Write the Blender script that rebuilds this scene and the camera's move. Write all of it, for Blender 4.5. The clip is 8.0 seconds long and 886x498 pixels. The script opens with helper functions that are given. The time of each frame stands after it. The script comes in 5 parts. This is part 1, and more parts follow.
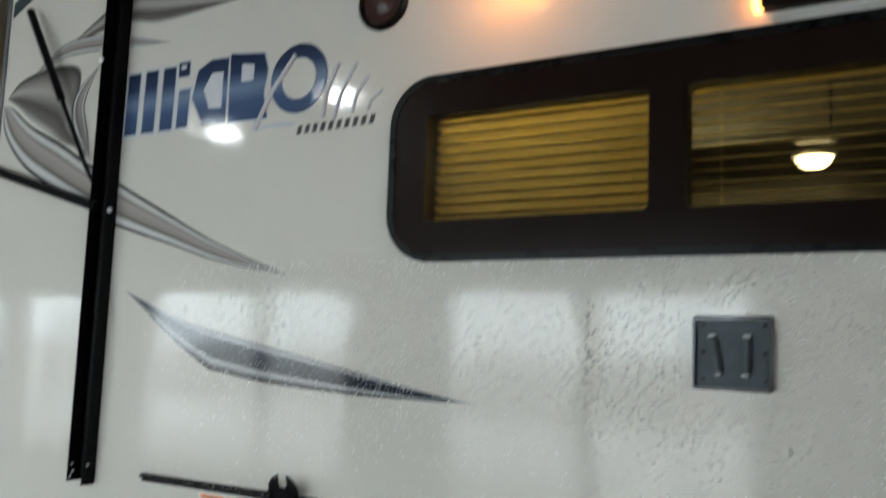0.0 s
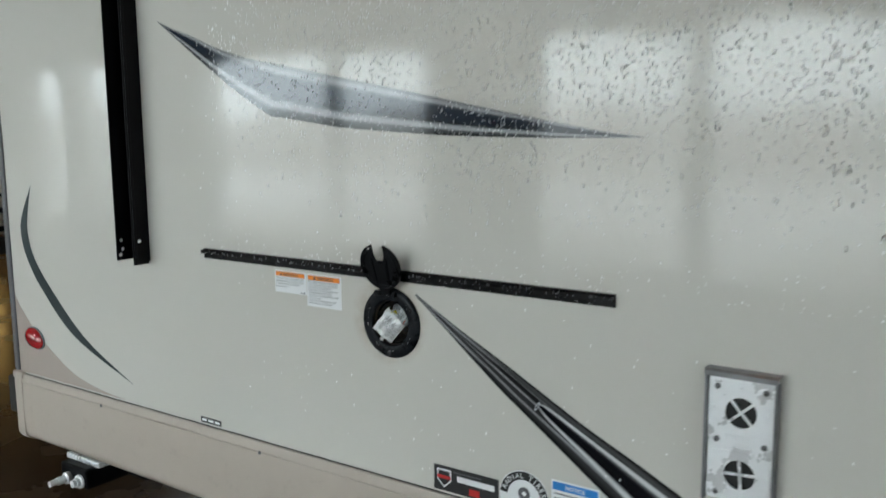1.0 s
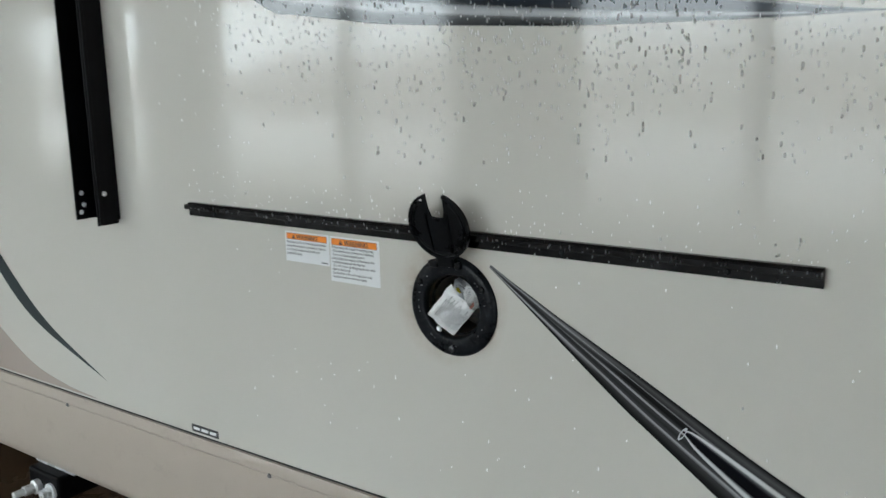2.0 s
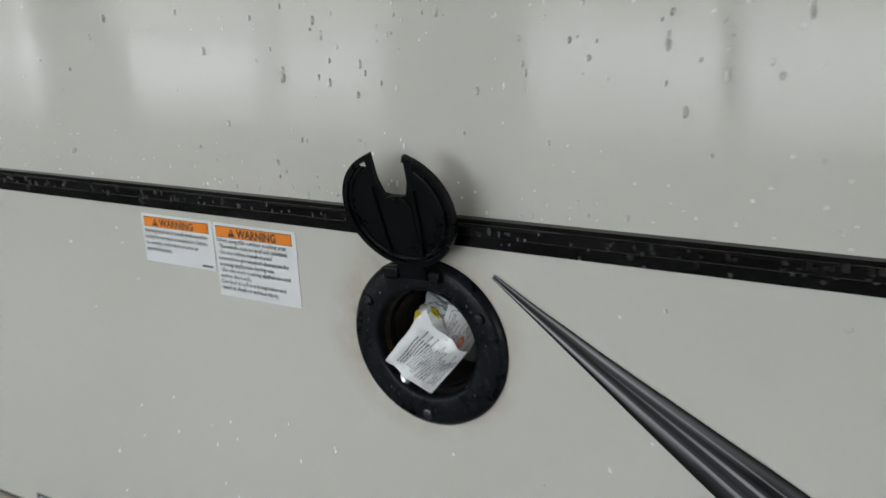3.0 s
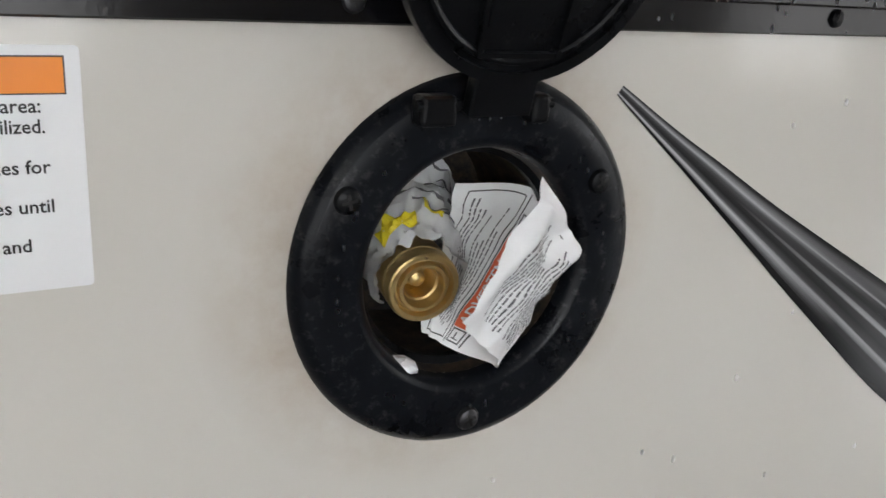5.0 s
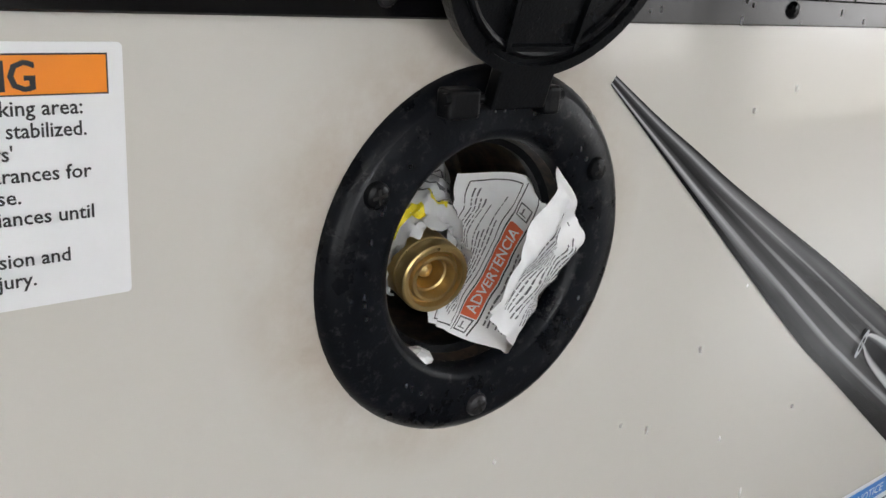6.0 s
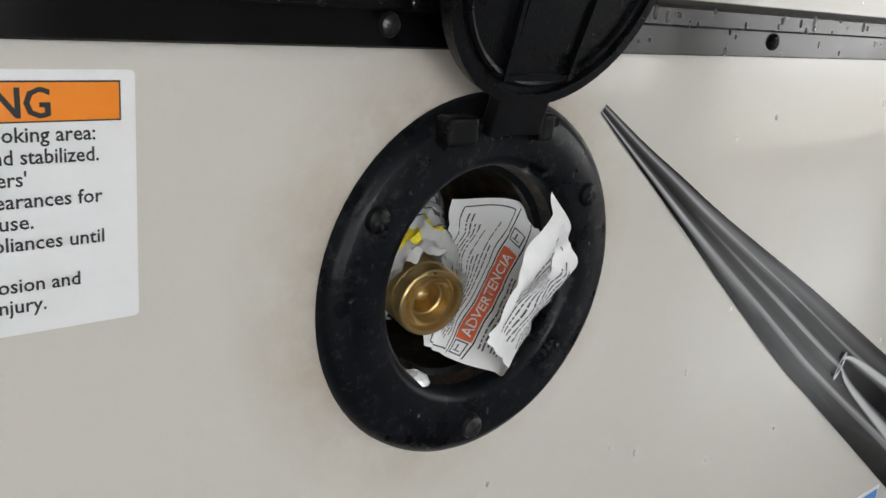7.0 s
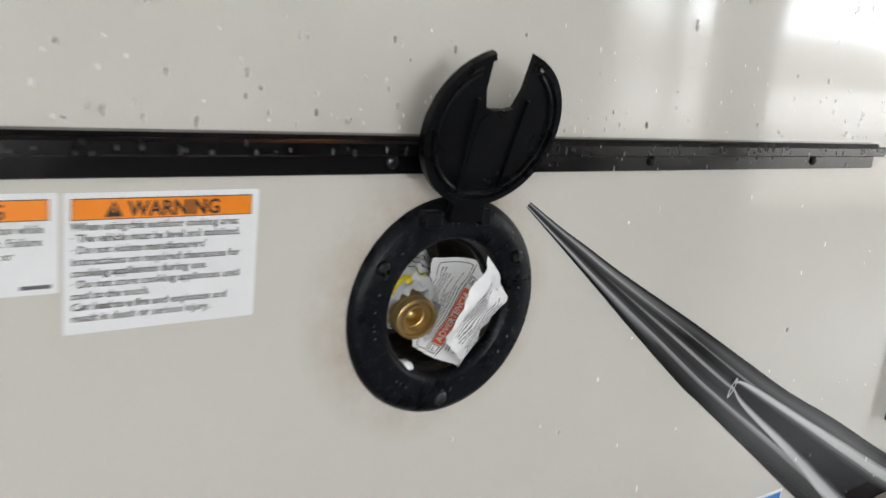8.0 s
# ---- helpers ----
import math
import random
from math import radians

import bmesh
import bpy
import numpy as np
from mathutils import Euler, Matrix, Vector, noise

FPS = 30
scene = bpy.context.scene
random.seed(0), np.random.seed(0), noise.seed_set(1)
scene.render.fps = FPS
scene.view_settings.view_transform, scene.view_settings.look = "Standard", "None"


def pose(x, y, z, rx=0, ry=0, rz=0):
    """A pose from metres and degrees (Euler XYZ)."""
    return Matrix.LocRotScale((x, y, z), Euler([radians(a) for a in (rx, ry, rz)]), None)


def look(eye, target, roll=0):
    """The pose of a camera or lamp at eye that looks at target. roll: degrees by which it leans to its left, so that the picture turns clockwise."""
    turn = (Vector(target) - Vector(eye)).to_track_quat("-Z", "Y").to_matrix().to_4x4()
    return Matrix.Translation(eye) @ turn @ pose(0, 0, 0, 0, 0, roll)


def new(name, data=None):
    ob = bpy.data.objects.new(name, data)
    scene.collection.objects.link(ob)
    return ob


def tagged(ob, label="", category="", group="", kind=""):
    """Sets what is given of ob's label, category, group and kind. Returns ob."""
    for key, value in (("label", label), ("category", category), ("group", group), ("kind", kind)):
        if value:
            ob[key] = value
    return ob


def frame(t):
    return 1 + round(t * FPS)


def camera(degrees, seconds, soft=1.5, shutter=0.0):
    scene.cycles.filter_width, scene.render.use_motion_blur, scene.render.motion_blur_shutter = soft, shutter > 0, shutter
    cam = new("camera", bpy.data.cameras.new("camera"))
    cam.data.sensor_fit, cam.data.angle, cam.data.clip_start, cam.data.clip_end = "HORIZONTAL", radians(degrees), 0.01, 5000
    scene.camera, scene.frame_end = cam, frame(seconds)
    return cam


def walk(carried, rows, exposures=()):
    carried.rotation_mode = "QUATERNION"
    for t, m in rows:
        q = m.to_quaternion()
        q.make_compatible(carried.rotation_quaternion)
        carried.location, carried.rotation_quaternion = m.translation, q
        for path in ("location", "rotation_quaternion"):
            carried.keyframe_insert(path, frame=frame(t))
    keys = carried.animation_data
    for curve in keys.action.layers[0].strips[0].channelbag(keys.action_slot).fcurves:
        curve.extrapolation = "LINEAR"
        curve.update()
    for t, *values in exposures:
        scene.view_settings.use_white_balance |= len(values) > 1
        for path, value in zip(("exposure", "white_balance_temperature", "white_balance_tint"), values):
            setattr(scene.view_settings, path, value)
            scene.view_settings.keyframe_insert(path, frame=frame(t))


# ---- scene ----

cam = camera(53.6, 8.0, shutter=0.3)
PATH = [
    (0, (1.3314, -1.595, 1.4394), (0.3133, 0.1105, 1.6732), 2.09),
    (0.2, (1.2522, -1.5366, 1.4197), (0.1781, 0.1481, 1.5086), 1.76),
    (0.5, (1.1415, -1.3818, 1.4019), (-0.0166, 0.2475, 1.3368), 0.61),
    (1, (0.9532, -1.1924, 1.3625), (-0.1857, 0.426, 1.0736), -0.52),
    (1.2, (0.8612, -1.1222, 1.3418), (-0.2828, 0.4829, 1.0028), -0.70),
    (1.5, (0.7259, -1.0184, 1.3232), (-0.4217, 0.5818, 0.9736), -0.97),
    (2, (0.6064, -0.858, 1.2912), (-0.5423, 0.7315, 0.8986), -1.22),
    (2.2, (0.581, -0.784, 1.2872), (-0.5622, 0.7956, 0.8426), -1.31),
    (3.3, (0.1844, -0.3927, 1.2215), (-0.6674, 1.311, 0.6116), -2.48),
    (3.5, (0.0952, -0.3382, 1.1936), (-0.5649, 1.445, 0.5737), -0.54),
    (3.7, (0.0187, -0.3049, 1.1656), (-0.3752, 1.5518, 0.535), 1.99),
    (4, (-0.049, -0.2863, 1.1361), (0.0367, 1.5894, 0.4474), 3.38),
    (4.2, (-0.0653, -0.2956, 1.1237), (0.25, 1.5657, 0.4636), 3.29),
    (5.3, (-0.1662, -0.2083, 1.1032), (0.9235, 1.3388, 0.4557), 4.20),
    (5.5, (-0.1737, -0.202, 1.1027), (0.9792, 1.2934, 0.4433), 4.46),
    (6, (-0.1839, -0.2095, 1.1055), (1.0034, 1.2621, 0.454), 4.72),
    (6.5, (-0.1868, -0.2132, 1.1061), (1.0205, 1.2606, 0.4976), 4.80),
    (7, (-0.1934, -0.2086, 1.1056), (1.0509, 1.2427, 0.5176), 5.13),
    (7.5, (-0.2137, -0.2285, 1.1197), (1.0494, 1.2052, 0.5288), 6.57),
    (7.8, (-0.2453, -0.2999, 1.1467), (0.9976, 1.1788, 0.6282), 6.49),
    (8, (-0.2904, -0.3745, 1.1601), (0.889, 1.1663, 0.6753), 6.13),
]
walk(cam, [(t, look(eye, target, roll)) for t, eye, target, roll in PATH], exposures=[(0.0, 0.36, 6330, 3), (0.6, 0.29, 6270, 1), (1.2, 0.28, 6340, 3), (2.0, 0.28, 6390, 4), (3.3, 0.31, 6510, 7), (4.2, 0.31, 6560, 9), (5.4, 0.66, 6810, 13), (7.0, 0.58, 6810, 11), (8.0, 0.68, 6790, 11)])

# ---- light ----
world = bpy.data.worlds.new("sky")
scene.world = world
world.use_nodes = True
wn = world.node_tree.nodes
sky = wn.new("ShaderNodeTexSky")
sky.sky_type = "NISHITA"
sky.sun_disc = False
sky.sun_elevation, sky.sun_rotation = radians(30), radians(180)
world.node_tree.links.new(sky.outputs[0], wn["Background"].inputs[0])
wn["Background"].inputs[1].default_value = 0.1
sun = new("sun", bpy.data.lights.new("sun", "SUN"))
sun.data.energy, sun.data.angle = 0.8, radians(12)
sun.matrix_world = look((0, -10, 8), (0, 0, 0))
DAYLIGHT = 15.0        # brightness of the overcast sky seen through the shop windows


# ---- materials ----
def tree(name):
    m = bpy.data.materials.new(name)
    m.use_nodes = True
    nt = m.node_tree
    return m, nt, nt.nodes["Principled BSDF"]


def node(nt, kind, **values):
    n = nt.nodes.new("ShaderNode" + kind)
    for key, v in values.items():
        if key in n.inputs:
            n.inputs[key].default_value = v
    return n


def ramp(nt, source, stops):
    r = nt.nodes.new("ShaderNodeValToRGB")
    el = r.color_ramp.elements
    while len(el) < len(stops):
        el.new(0.5)
    for e, (p, c) in zip(el, stops):
        e.position = p
        e.color = (*c, 1) if len(c) == 3 else c
    nt.links.new(source, r.inputs[0])
    return r


def paint(name, base, rough=0.5, metal=0.0, vary=0.06, scale=8.0, grain=0.0, grain_scale=300.0, coat=0.0, dirt=None, dirt_amount=0.0, wave=0.0, rough_vary=0.1, streak=0.0, bump=0.2, emit=None, power=0.0, spec=0.5):
    """A surface with blotches at one scale, grain and relief at a finer one, and patches of dirt."""
    m, nt, b = tree(name)
    co = nt.nodes.new("ShaderNodeTexCoord")
    n1 = node(nt, "TexNoise", Scale=scale, Detail=5.0, Roughness=0.6)
    nt.links.new(co.outputs["Object"], n1.inputs["Vector"])
    lo = tuple(max(0.0, c * (1 - vary)) for c in base)
    hi = tuple(min(1.0, c * (1 + vary)) for c in base)
    col = ramp(nt, n1.outputs["Fac"], [(0.3, lo), (0.7, hi)]).outputs["Color"]
    n2 = node(nt, "TexNoise", Scale=grain_scale, Detail=3.0)
    nt.links.new(co.outputs["Object"], n2.inputs["Vector"])
    if grain > 0:
        mix = nt.nodes.new("ShaderNodeMixRGB")
        mix.blend_type = "MULTIPLY"
        mix.inputs[0].default_value = grain
        nt.links.new(col, mix.inputs[1])
        nt.links.new(ramp(nt, n2.outputs["Fac"], [(0.35, (0.3, 0.3, 0.3)), (0.6, (1, 1, 1))]).outputs["Color"], mix.inputs[2])
        col = mix.outputs[0]
    if dirt:
        n3 = node(nt, "TexNoise", Scale=scale * 5, Detail=8.0, Roughness=0.75)
        nt.links.new(co.outputs["Object"], n3.inputs["Vector"])
        mask = ramp(nt, n3.outputs["Fac"], [(0.62 - 0.25 * dirt_amount, (0, 0, 0)), (0.75, (dirt_amount,) * 3)])
        mix = nt.nodes.new("ShaderNodeMixRGB")
        nt.links.new(mask.outputs["Color"], mix.inputs[0])
        nt.links.new(col, mix.inputs[1])
        mix.inputs[2].default_value = (*dirt, 1)
        col = mix.outputs[0]
    nt.links.new(col, b.inputs["Base Color"])
    b.inputs["Metallic"].default_value = metal
    b.inputs["Specular IOR Level"].default_value = spec
    b.inputs["Coat Weight"].default_value = coat
    b.inputs["Coat Roughness"].default_value = 0.05
    wet = n1
    if streak > 0:
        mp = node(nt, "Mapping")
        mp.inputs["Scale"].default_value = (14.0, 14.0, 14.0 / streak)
        nt.links.new(co.outputs["Object"], mp.inputs["Vector"])
        wet = node(nt, "TexNoise", Scale=1.0, Detail=4.0, Roughness=0.6)
        nt.links.new(mp.outputs[0], wet.inputs["Vector"])
    rr = ramp(nt, wet.outputs["Fac"], [(0.3, (max(0.02, rough - rough_vary * rough),) * 3), (0.7, (min(1, rough + rough_vary * rough),) * 3)])
    nt.links.new(rr.outputs["Color"], b.inputs["Roughness"])
    if bump > 0:
        bp = node(nt, "Bump", Strength=bump, Distance=0.0004)
        nt.links.new(n2.outputs["Fac"], bp.inputs["Height"])
        last = bp
        if wave > 0:
            n4 = node(nt, "TexNoise", Scale=3.5, Detail=2.0)
            nt.links.new(co.outputs["Object"], n4.inputs["Vector"])
            bw = node(nt, "Bump", Strength=wave, Distance=0.02)
            nt.links.new(n4.outputs["Fac"], bw.inputs["Height"])
            nt.links.new(bw.outputs[0], bp.inputs["Normal"])
        nt.links.new(last.outputs[0], b.inputs["Normal"])
    if emit:
        b.inputs["Emission Color"].default_value = (*emit, 1)
        b.inputs["Emission Strength"].default_value = power
    return m


def blade_material(name, stops, along=None, coat=0.0, spec=0.5, tip=None, reach=(0.15, 0.35), jitter=0.14):
    """Printed vinyl: a colour ramp across the blade, with fine streaks along it."""
    m, nt, b = tree(name)
    uv = nt.nodes.new("ShaderNodeUVMap")
    mp = node(nt, "Mapping")
    mp.inputs["Scale"].default_value = (5, 60, 1)
    nt.links.new(uv.outputs[0], mp.inputs["Vector"])
    nz = node(nt, "TexNoise", Scale=1.0, Detail=4.0)
    nt.links.new(mp.outputs[0], nz.inputs["Vector"])
    sep = nt.nodes.new("ShaderNodeSeparateXYZ")
    nt.links.new(uv.outputs[0], sep.inputs[0])
    add = nt.nodes.new("ShaderNodeMath")
    add.operation = "MULTIPLY_ADD"
    nt.links.new(nz.outputs["Fac"], add.inputs[0])
    add.inputs[1].default_value = jitter
    nt.links.new(sep.outputs["Y"], add.inputs[2])
    sub = nt.nodes.new("ShaderNodeMath")
    sub.operation = "SUBTRACT"
    nt.links.new(add.outputs[0], sub.inputs[0])
    sub.inputs[1].default_value = jitter / 2
    col = ramp(nt, sub.outputs[0], stops).outputs["Color"]
    if tip:
        mix = nt.nodes.new("ShaderNodeMixRGB")
        nt.links.new(ramp(nt, sep.outputs["X"], [(reach[0], (0, 0, 0)), (reach[1], (1, 1, 1))]).outputs["Color"], mix.inputs[0])
        nt.links.new(ramp(nt, sub.outputs[0], tip).outputs["Color"], mix.inputs[1])
        nt.links.new(col, mix.inputs[2])
        col = mix.outputs[0]
    if along:
        mix = nt.nodes.new("ShaderNodeMixRGB")
        mix.blend_type = "MULTIPLY"
        mix.inputs[0].default_value = 1.0
        nt.links.new(col, mix.inputs[1])
        nt.links.new(ramp(nt, sep.outputs["X"], along).outputs["Color"], mix.inputs[2])
        col = mix.outputs[0]
    co = nt.nodes.new("ShaderNodeTexCoord")
    vor = node(nt, "TexVoronoi", Scale=1050.0, Randomness=0.15)
    nt.links.new(co.outputs["Object"], vor.inputs["Vector"])
    mix = nt.nodes.new("ShaderNodeMixRGB")
    mix.blend_type = "MULTIPLY"
    mix.inputs[0].default_value = 0.5
    nt.links.new(col, mix.inputs[1])
    nt.links.new(ramp(nt, vor.outputs["Distance"], [(0.2, (0.55, 0.55, 0.55)), (0.7, (1, 1, 1))]).outputs["Color"], mix.inputs[2])
    nt.links.new(mix.outputs[0], b.inputs["Base Color"])
    b.inputs["Roughness"].default_value = 0.07
    b.inputs["Coat Weight"].default_value = coat
    b.inputs["Specular IOR Level"].default_value = spec
    return m


def glass(name, tint, rough=0.0, ior=1.45):
    m, nt, b = tree(name)
    b.inputs["Base Color"].default_value = (*tint, 1)
    b.inputs["Transmission Weight"].default_value = 1.0
    b.inputs["Roughness"].default_value = rough
    b.inputs["IOR"].default_value = ior
    return m


M = {}
M["gelcoat"] = paint("gelcoat", (0.61, 0.59, 0.545), 0.07, vary=0.02, scale=1.5, wave=0.09, bump=0.05, grain_scale=180, rough_vary=0.6, streak=5.0, spec=0.34)


def smudge(m, base, cx, cz, r0, r1, tint, amount):
    """Brownish grime rubbed into the gelcoat round a fitting: blotchy, and fading outwards."""
    nt = m.node_tree
    b = nt.nodes["Principled BSDF"]
    old = b.inputs["Base Color"].links[0].from_socket
    co = nt.nodes.new("ShaderNodeTexCoord")
    at = node(nt, "Mapping")
    at.inputs["Location"].default_value = (base[0] - cx, 0.0, base[2] - cz)
    at.inputs["Scale"].default_value = (1.0, 0.0, 1.0)
    nt.links.new(co.outputs["Object"], at.inputs["Vector"])
    far = nt.nodes.new("ShaderNodeVectorMath")
    far.operation = "LENGTH"
    nt.links.new(at.outputs[0], far.inputs[0])
    ring = node(nt, "MapRange")
    ring.inputs["From Min"].default_value, ring.inputs["From Max"].default_value = r1, r0
    nt.links.new(far.outputs["Value"], ring.inputs["Value"])
    nz = node(nt, "TexNoise", Scale=28.0, Detail=6.0, Roughness=0.65)
    nt.links.new(co.outputs["Object"], nz.inputs["Vector"])
    blot = ramp(nt, nz.outputs["Fac"], [(0.36, (0.12, 0.12, 0.12)), (0.66, (1, 1, 1))])
    mul = nt.nodes.new("ShaderNodeMath")
    mul.operation = "MULTIPLY"
    nt.links.new(ring.outputs[0], mul.inputs[0])
    nt.links.new(blot.outputs["Color"], mul.inputs[1])
    soft = nt.nodes.new("ShaderNodeMath")
    soft.operation = "MULTIPLY"
    nt.links.new(mul.outputs[0], soft.inputs[0])
    soft.inputs[1].default_value = amount
    mix = nt.nodes.new("ShaderNodeMixRGB")
    nt.links.new(soft.outputs[0], mix.inputs[0])
    nt.links.new(old, mix.inputs[1])
    mix.inputs[2].default_value = (*tint, 1)
    nt.links.new(mix.outputs[0], b.inputs["Base Color"])


smudge(M["gelcoat"], (1.5, 1.0, 0.5), -0.006, 1.013, 0.060, 0.087, (0.36, 0.27, 0.18), 0.62)
M["tan"] = paint("tan_vinyl", (0.44, 0.375, 0.335), 0.2, vary=0.03, scale=3, coat=0.2, bump=0.05)
M["skirt"] = paint("skirt_metal", (0.47, 0.41, 0.355), 0.38, vary=0.04, scale=5, bump=0.15, dirt=(0.25, 0.2, 0.16), dirt_amount=0.25)
M["trim"] = paint("corner_trim", (0.12, 0.12, 0.13), 0.35, vary=0.05, scale=10)
M["black_plastic"] = paint("black_plastic", (0.0045, 0.005, 0.006), 0.3, vary=0.25, scale=30, bump=0.3, grain_scale=1200, dirt=(0.07, 0.07, 0.07), dirt_amount=0.2, rough_vary=0.3, spec=0.14)
M["scuffed"] = paint("scuffed_plastic", (0.005, 0.0062, 0.0085), 0.33, vary=0.3, scale=45, bump=0.18, grain_scale=900, dirt=(0.17, 0.17, 0.17), dirt_amount=0.30, rough_vary=0.45, spec=0.15)
M["cup"] = paint("dirty_plastic", (0.010, 0.009, 0.008), 0.5, vary=0.3, scale=30, dirt=(0.15, 0.10, 0.06), dirt_amount=0.75, bump=0.3)
M["black_metal"] = paint("black_anodised", (0.004, 0.004, 0.005), 0.17, vary=0.15, scale=20, bump=0.1, rough_vary=0.3, spec=0.32)
M["arm"] = paint("black_powder_coat", (0.004, 0.004, 0.005), 0.32, vary=0.2, scale=12, bump=0.15, grain_scale=900, spec=0.08)
M["screw"] = paint("screw_steel", (0.06, 0.06, 0.065), 0.35, 0.8, vary=0.3, scale=200, dirt=(0.2, 0.2, 0.2), dirt_amount=0.3)
M["slot"] = paint("screw_recess", (0.01, 0.01, 0.01), 0.6, bump=0)
M["steel"] = paint("zinc_steel", (0.88, 0.89, 0.91), 0.30, 0.35, vary=0.06, scale=25, bump=0.12, grain_scale=60, rough_vary=0.4)
M["dull_steel"] = paint("dull_steel", (0.20, 0.20, 0.21), 0.35, 0.6, vary=0.25, scale=30, bump=0.1)
M["brass"] = paint("brass", (0.66, 0.49, 0.22), 0.37, 0.9, vary=0.12, scale=120, bump=0.2, grain_scale=900, rough_vary=0.3, dirt=(0.25, 0.17, 0.07), dirt_amount=0.25)
M["paper"] = paint("tag_paper", (0.83, 0.84, 0.85), 0.55, vary=0.05, scale=60, bump=0.3, grain_scale=500)
M["sticker"] = paint("sticker_white", (0.80, 0.81, 0.82), 0.35, vary=0.015, scale=30, bump=0.03)
M["orange"] = paint("print_orange", (0.90, 0.26, 0.015), 0.35, vary=0.03, scale=60, bump=0.03)
M["red_orange"] = paint("print_red_orange", (0.78, 0.14, 0.05), 0.5, vary=0.08, scale=200, bump=0.1)
M["yellow"] = paint("print_yellow", (0.75, 0.62, 0.02), 0.5, vary=0.08, scale=200, bump=0.1)
M["ink"] = paint("print_black", (0.015, 0.015, 0.016), 0.45, vary=0.1, scale=100, bump=0)
M["ink_grey"] = paint("print_grey", (0.10, 0.10, 0.11), 0.5, vary=0.2, scale=300, bump=0)
M["blue"] = paint("print_blue", (0.03, 0.22, 0.62), 0.35, vary=0.03, scale=60, bump=0)
M["red_print"] = paint("print_red", (0.5, 0.02, 0.02), 0.35, bump=0)
M["moon"] = paint("slate_vinyl", (0.045, 0.058, 0.062), 0.25, vary=0.05, scale=20, coat=0.3, bump=0.03)
M["navy"] = blade_material("logo_navy", [(0.0, (0.035, 0.06, 0.13)), (0.35, (0.06, 0.10, 0.20)), (0.55, (0.16, 0.22, 0.34)), (0.75, (0.03, 0.05, 0.11)), (1.0, (0.02, 0.03, 0.07))])
M["logo_rim"] = paint("logo_rim", (0.50, 0.52, 0.56), 0.25, vary=0.08, scale=20, bump=0)
M["blade_a"] = blade_material("blade_slate", [(0.0, (0.012, 0.014, 0.016)), (0.09, (0.05, 0.055, 0.06)), (0.15, (0.12, 0.125, 0.13)), (0.20, (0.55, 0.56, 0.58)), (0.29, (0.42, 0.44, 0.46)), (0.35, (0.014, 0.018, 0.024)),
                              (0.45, (0.018, 0.026, 0.040)), (0.76, (0.018, 0.026, 0.040)), (0.81, (0.10, 0.11, 0.12)), (0.87, (0.46, 0.47, 0.49)), (0.94, (0.30, 0.30, 0.31)), (1.0, (0.04, 0.042, 0.045))], None, 0.0, 0.42)
def greys(stops):
    return [(at, (v, v, v * 1.04)) for at, v in stops]


M["blade_b"] = blade_material("blade_charcoal",
                              greys([(0.0, 0.010), (0.07, 0.018), (0.19, 0.052), (0.225, 0.26), (0.25, 0.36), (0.275, 0.06), (0.36, 0.030), (0.455, 0.055), (0.48, 0.36), (0.505, 0.30), (0.53, 0.05), (0.60, 0.012), (0.70, 0.020), (0.73, 0.26), (0.755, 0.035), (0.86, 0.085), (0.95, 0.025), (1.0, 0.006)]),
                              None, 0.0, 0.10,
                              greys([(0.0, 0.010), (0.08, 0.012), (0.13, 0.22), (0.20, 0.55), (0.27, 0.09), (0.38, 0.025), (0.52, 0.045), (0.64, 0.10), (0.73, 0.40), (0.80, 0.22), (0.92, 0.045), (1.0, 0.012)]), (0.12, 0.30), 0.05)
M["blade_in"] = blade_material("blade_inset", [(0.0, (0.30, 0.30, 0.31)), (0.05, (0.66, 0.67, 0.68)), (0.14, (0.55, 0.56, 0.57)), (0.20, (0.10, 0.10, 0.11)), (0.24, (0.006, 0.006, 0.008)), (0.62, (0.007, 0.007, 0.010)), (0.70, (0.05, 0.05, 0.055)), (0.77, (0.16, 0.165, 0.17)), (0.82, (0.60, 0.61, 0.62)), (0.93, (0.66, 0.67, 0.68)), (1.0, (0.20, 0.20, 0.2))], None, 0.0, 0.06)
M["blade_c"] = blade_material("blade_silver", [(0.0, (0.015, 0.015, 0.015)), (0.06, (0.06, 0.06, 0.06)), (0.12, (0.66, 0.66, 0.67)), (0.24, (0.60, 0.60, 0.60)), (0.30, (0.10, 0.095, 0.09)), (0.40, (0.30, 0.275, 0.26)), (0.66, (0.40, 0.37, 0.35)), (0.74, (0.20, 0.19, 0.18)), (0.80, (0.62, 0.62, 0.62)), (0.90, (0.55, 0.55, 0.55)), (0.945, (0.02, 0.02, 0.02)), (1.0, (0.012, 0.012, 0.012))])
M["blade_dark"] = blade_material("blade_dark", [(0.0, (0.03, 0.03, 0.03)), (0.5, (0.05, 0.05, 0.055)), (1.0, (0.02, 0.02, 0.02))])
M["blade_shade"] = blade_material("blade_shade", [(0.0, (0.50, 0.49, 0.48)), (0.12, (0.16, 0.15, 0.14)), (0.3, (0.10, 0.095, 0.09)), (0.55, (0.42, 0.40, 0.38)), (0.8, (0.20, 0.185, 0.175)), (0.95, (0.05, 0.05, 0.05)), (1.0, (0.35, 0.34, 0.33))])
M["window_frame"] = paint("window_frame", (0.010, 0.006, 0.005), 0.2, vary=0.1, scale=15, bump=0.1, spec=0.12)
M["tinted"] = glass("tinted_glass", (0.58, 0.52, 0.38), 0.0, 1.25)
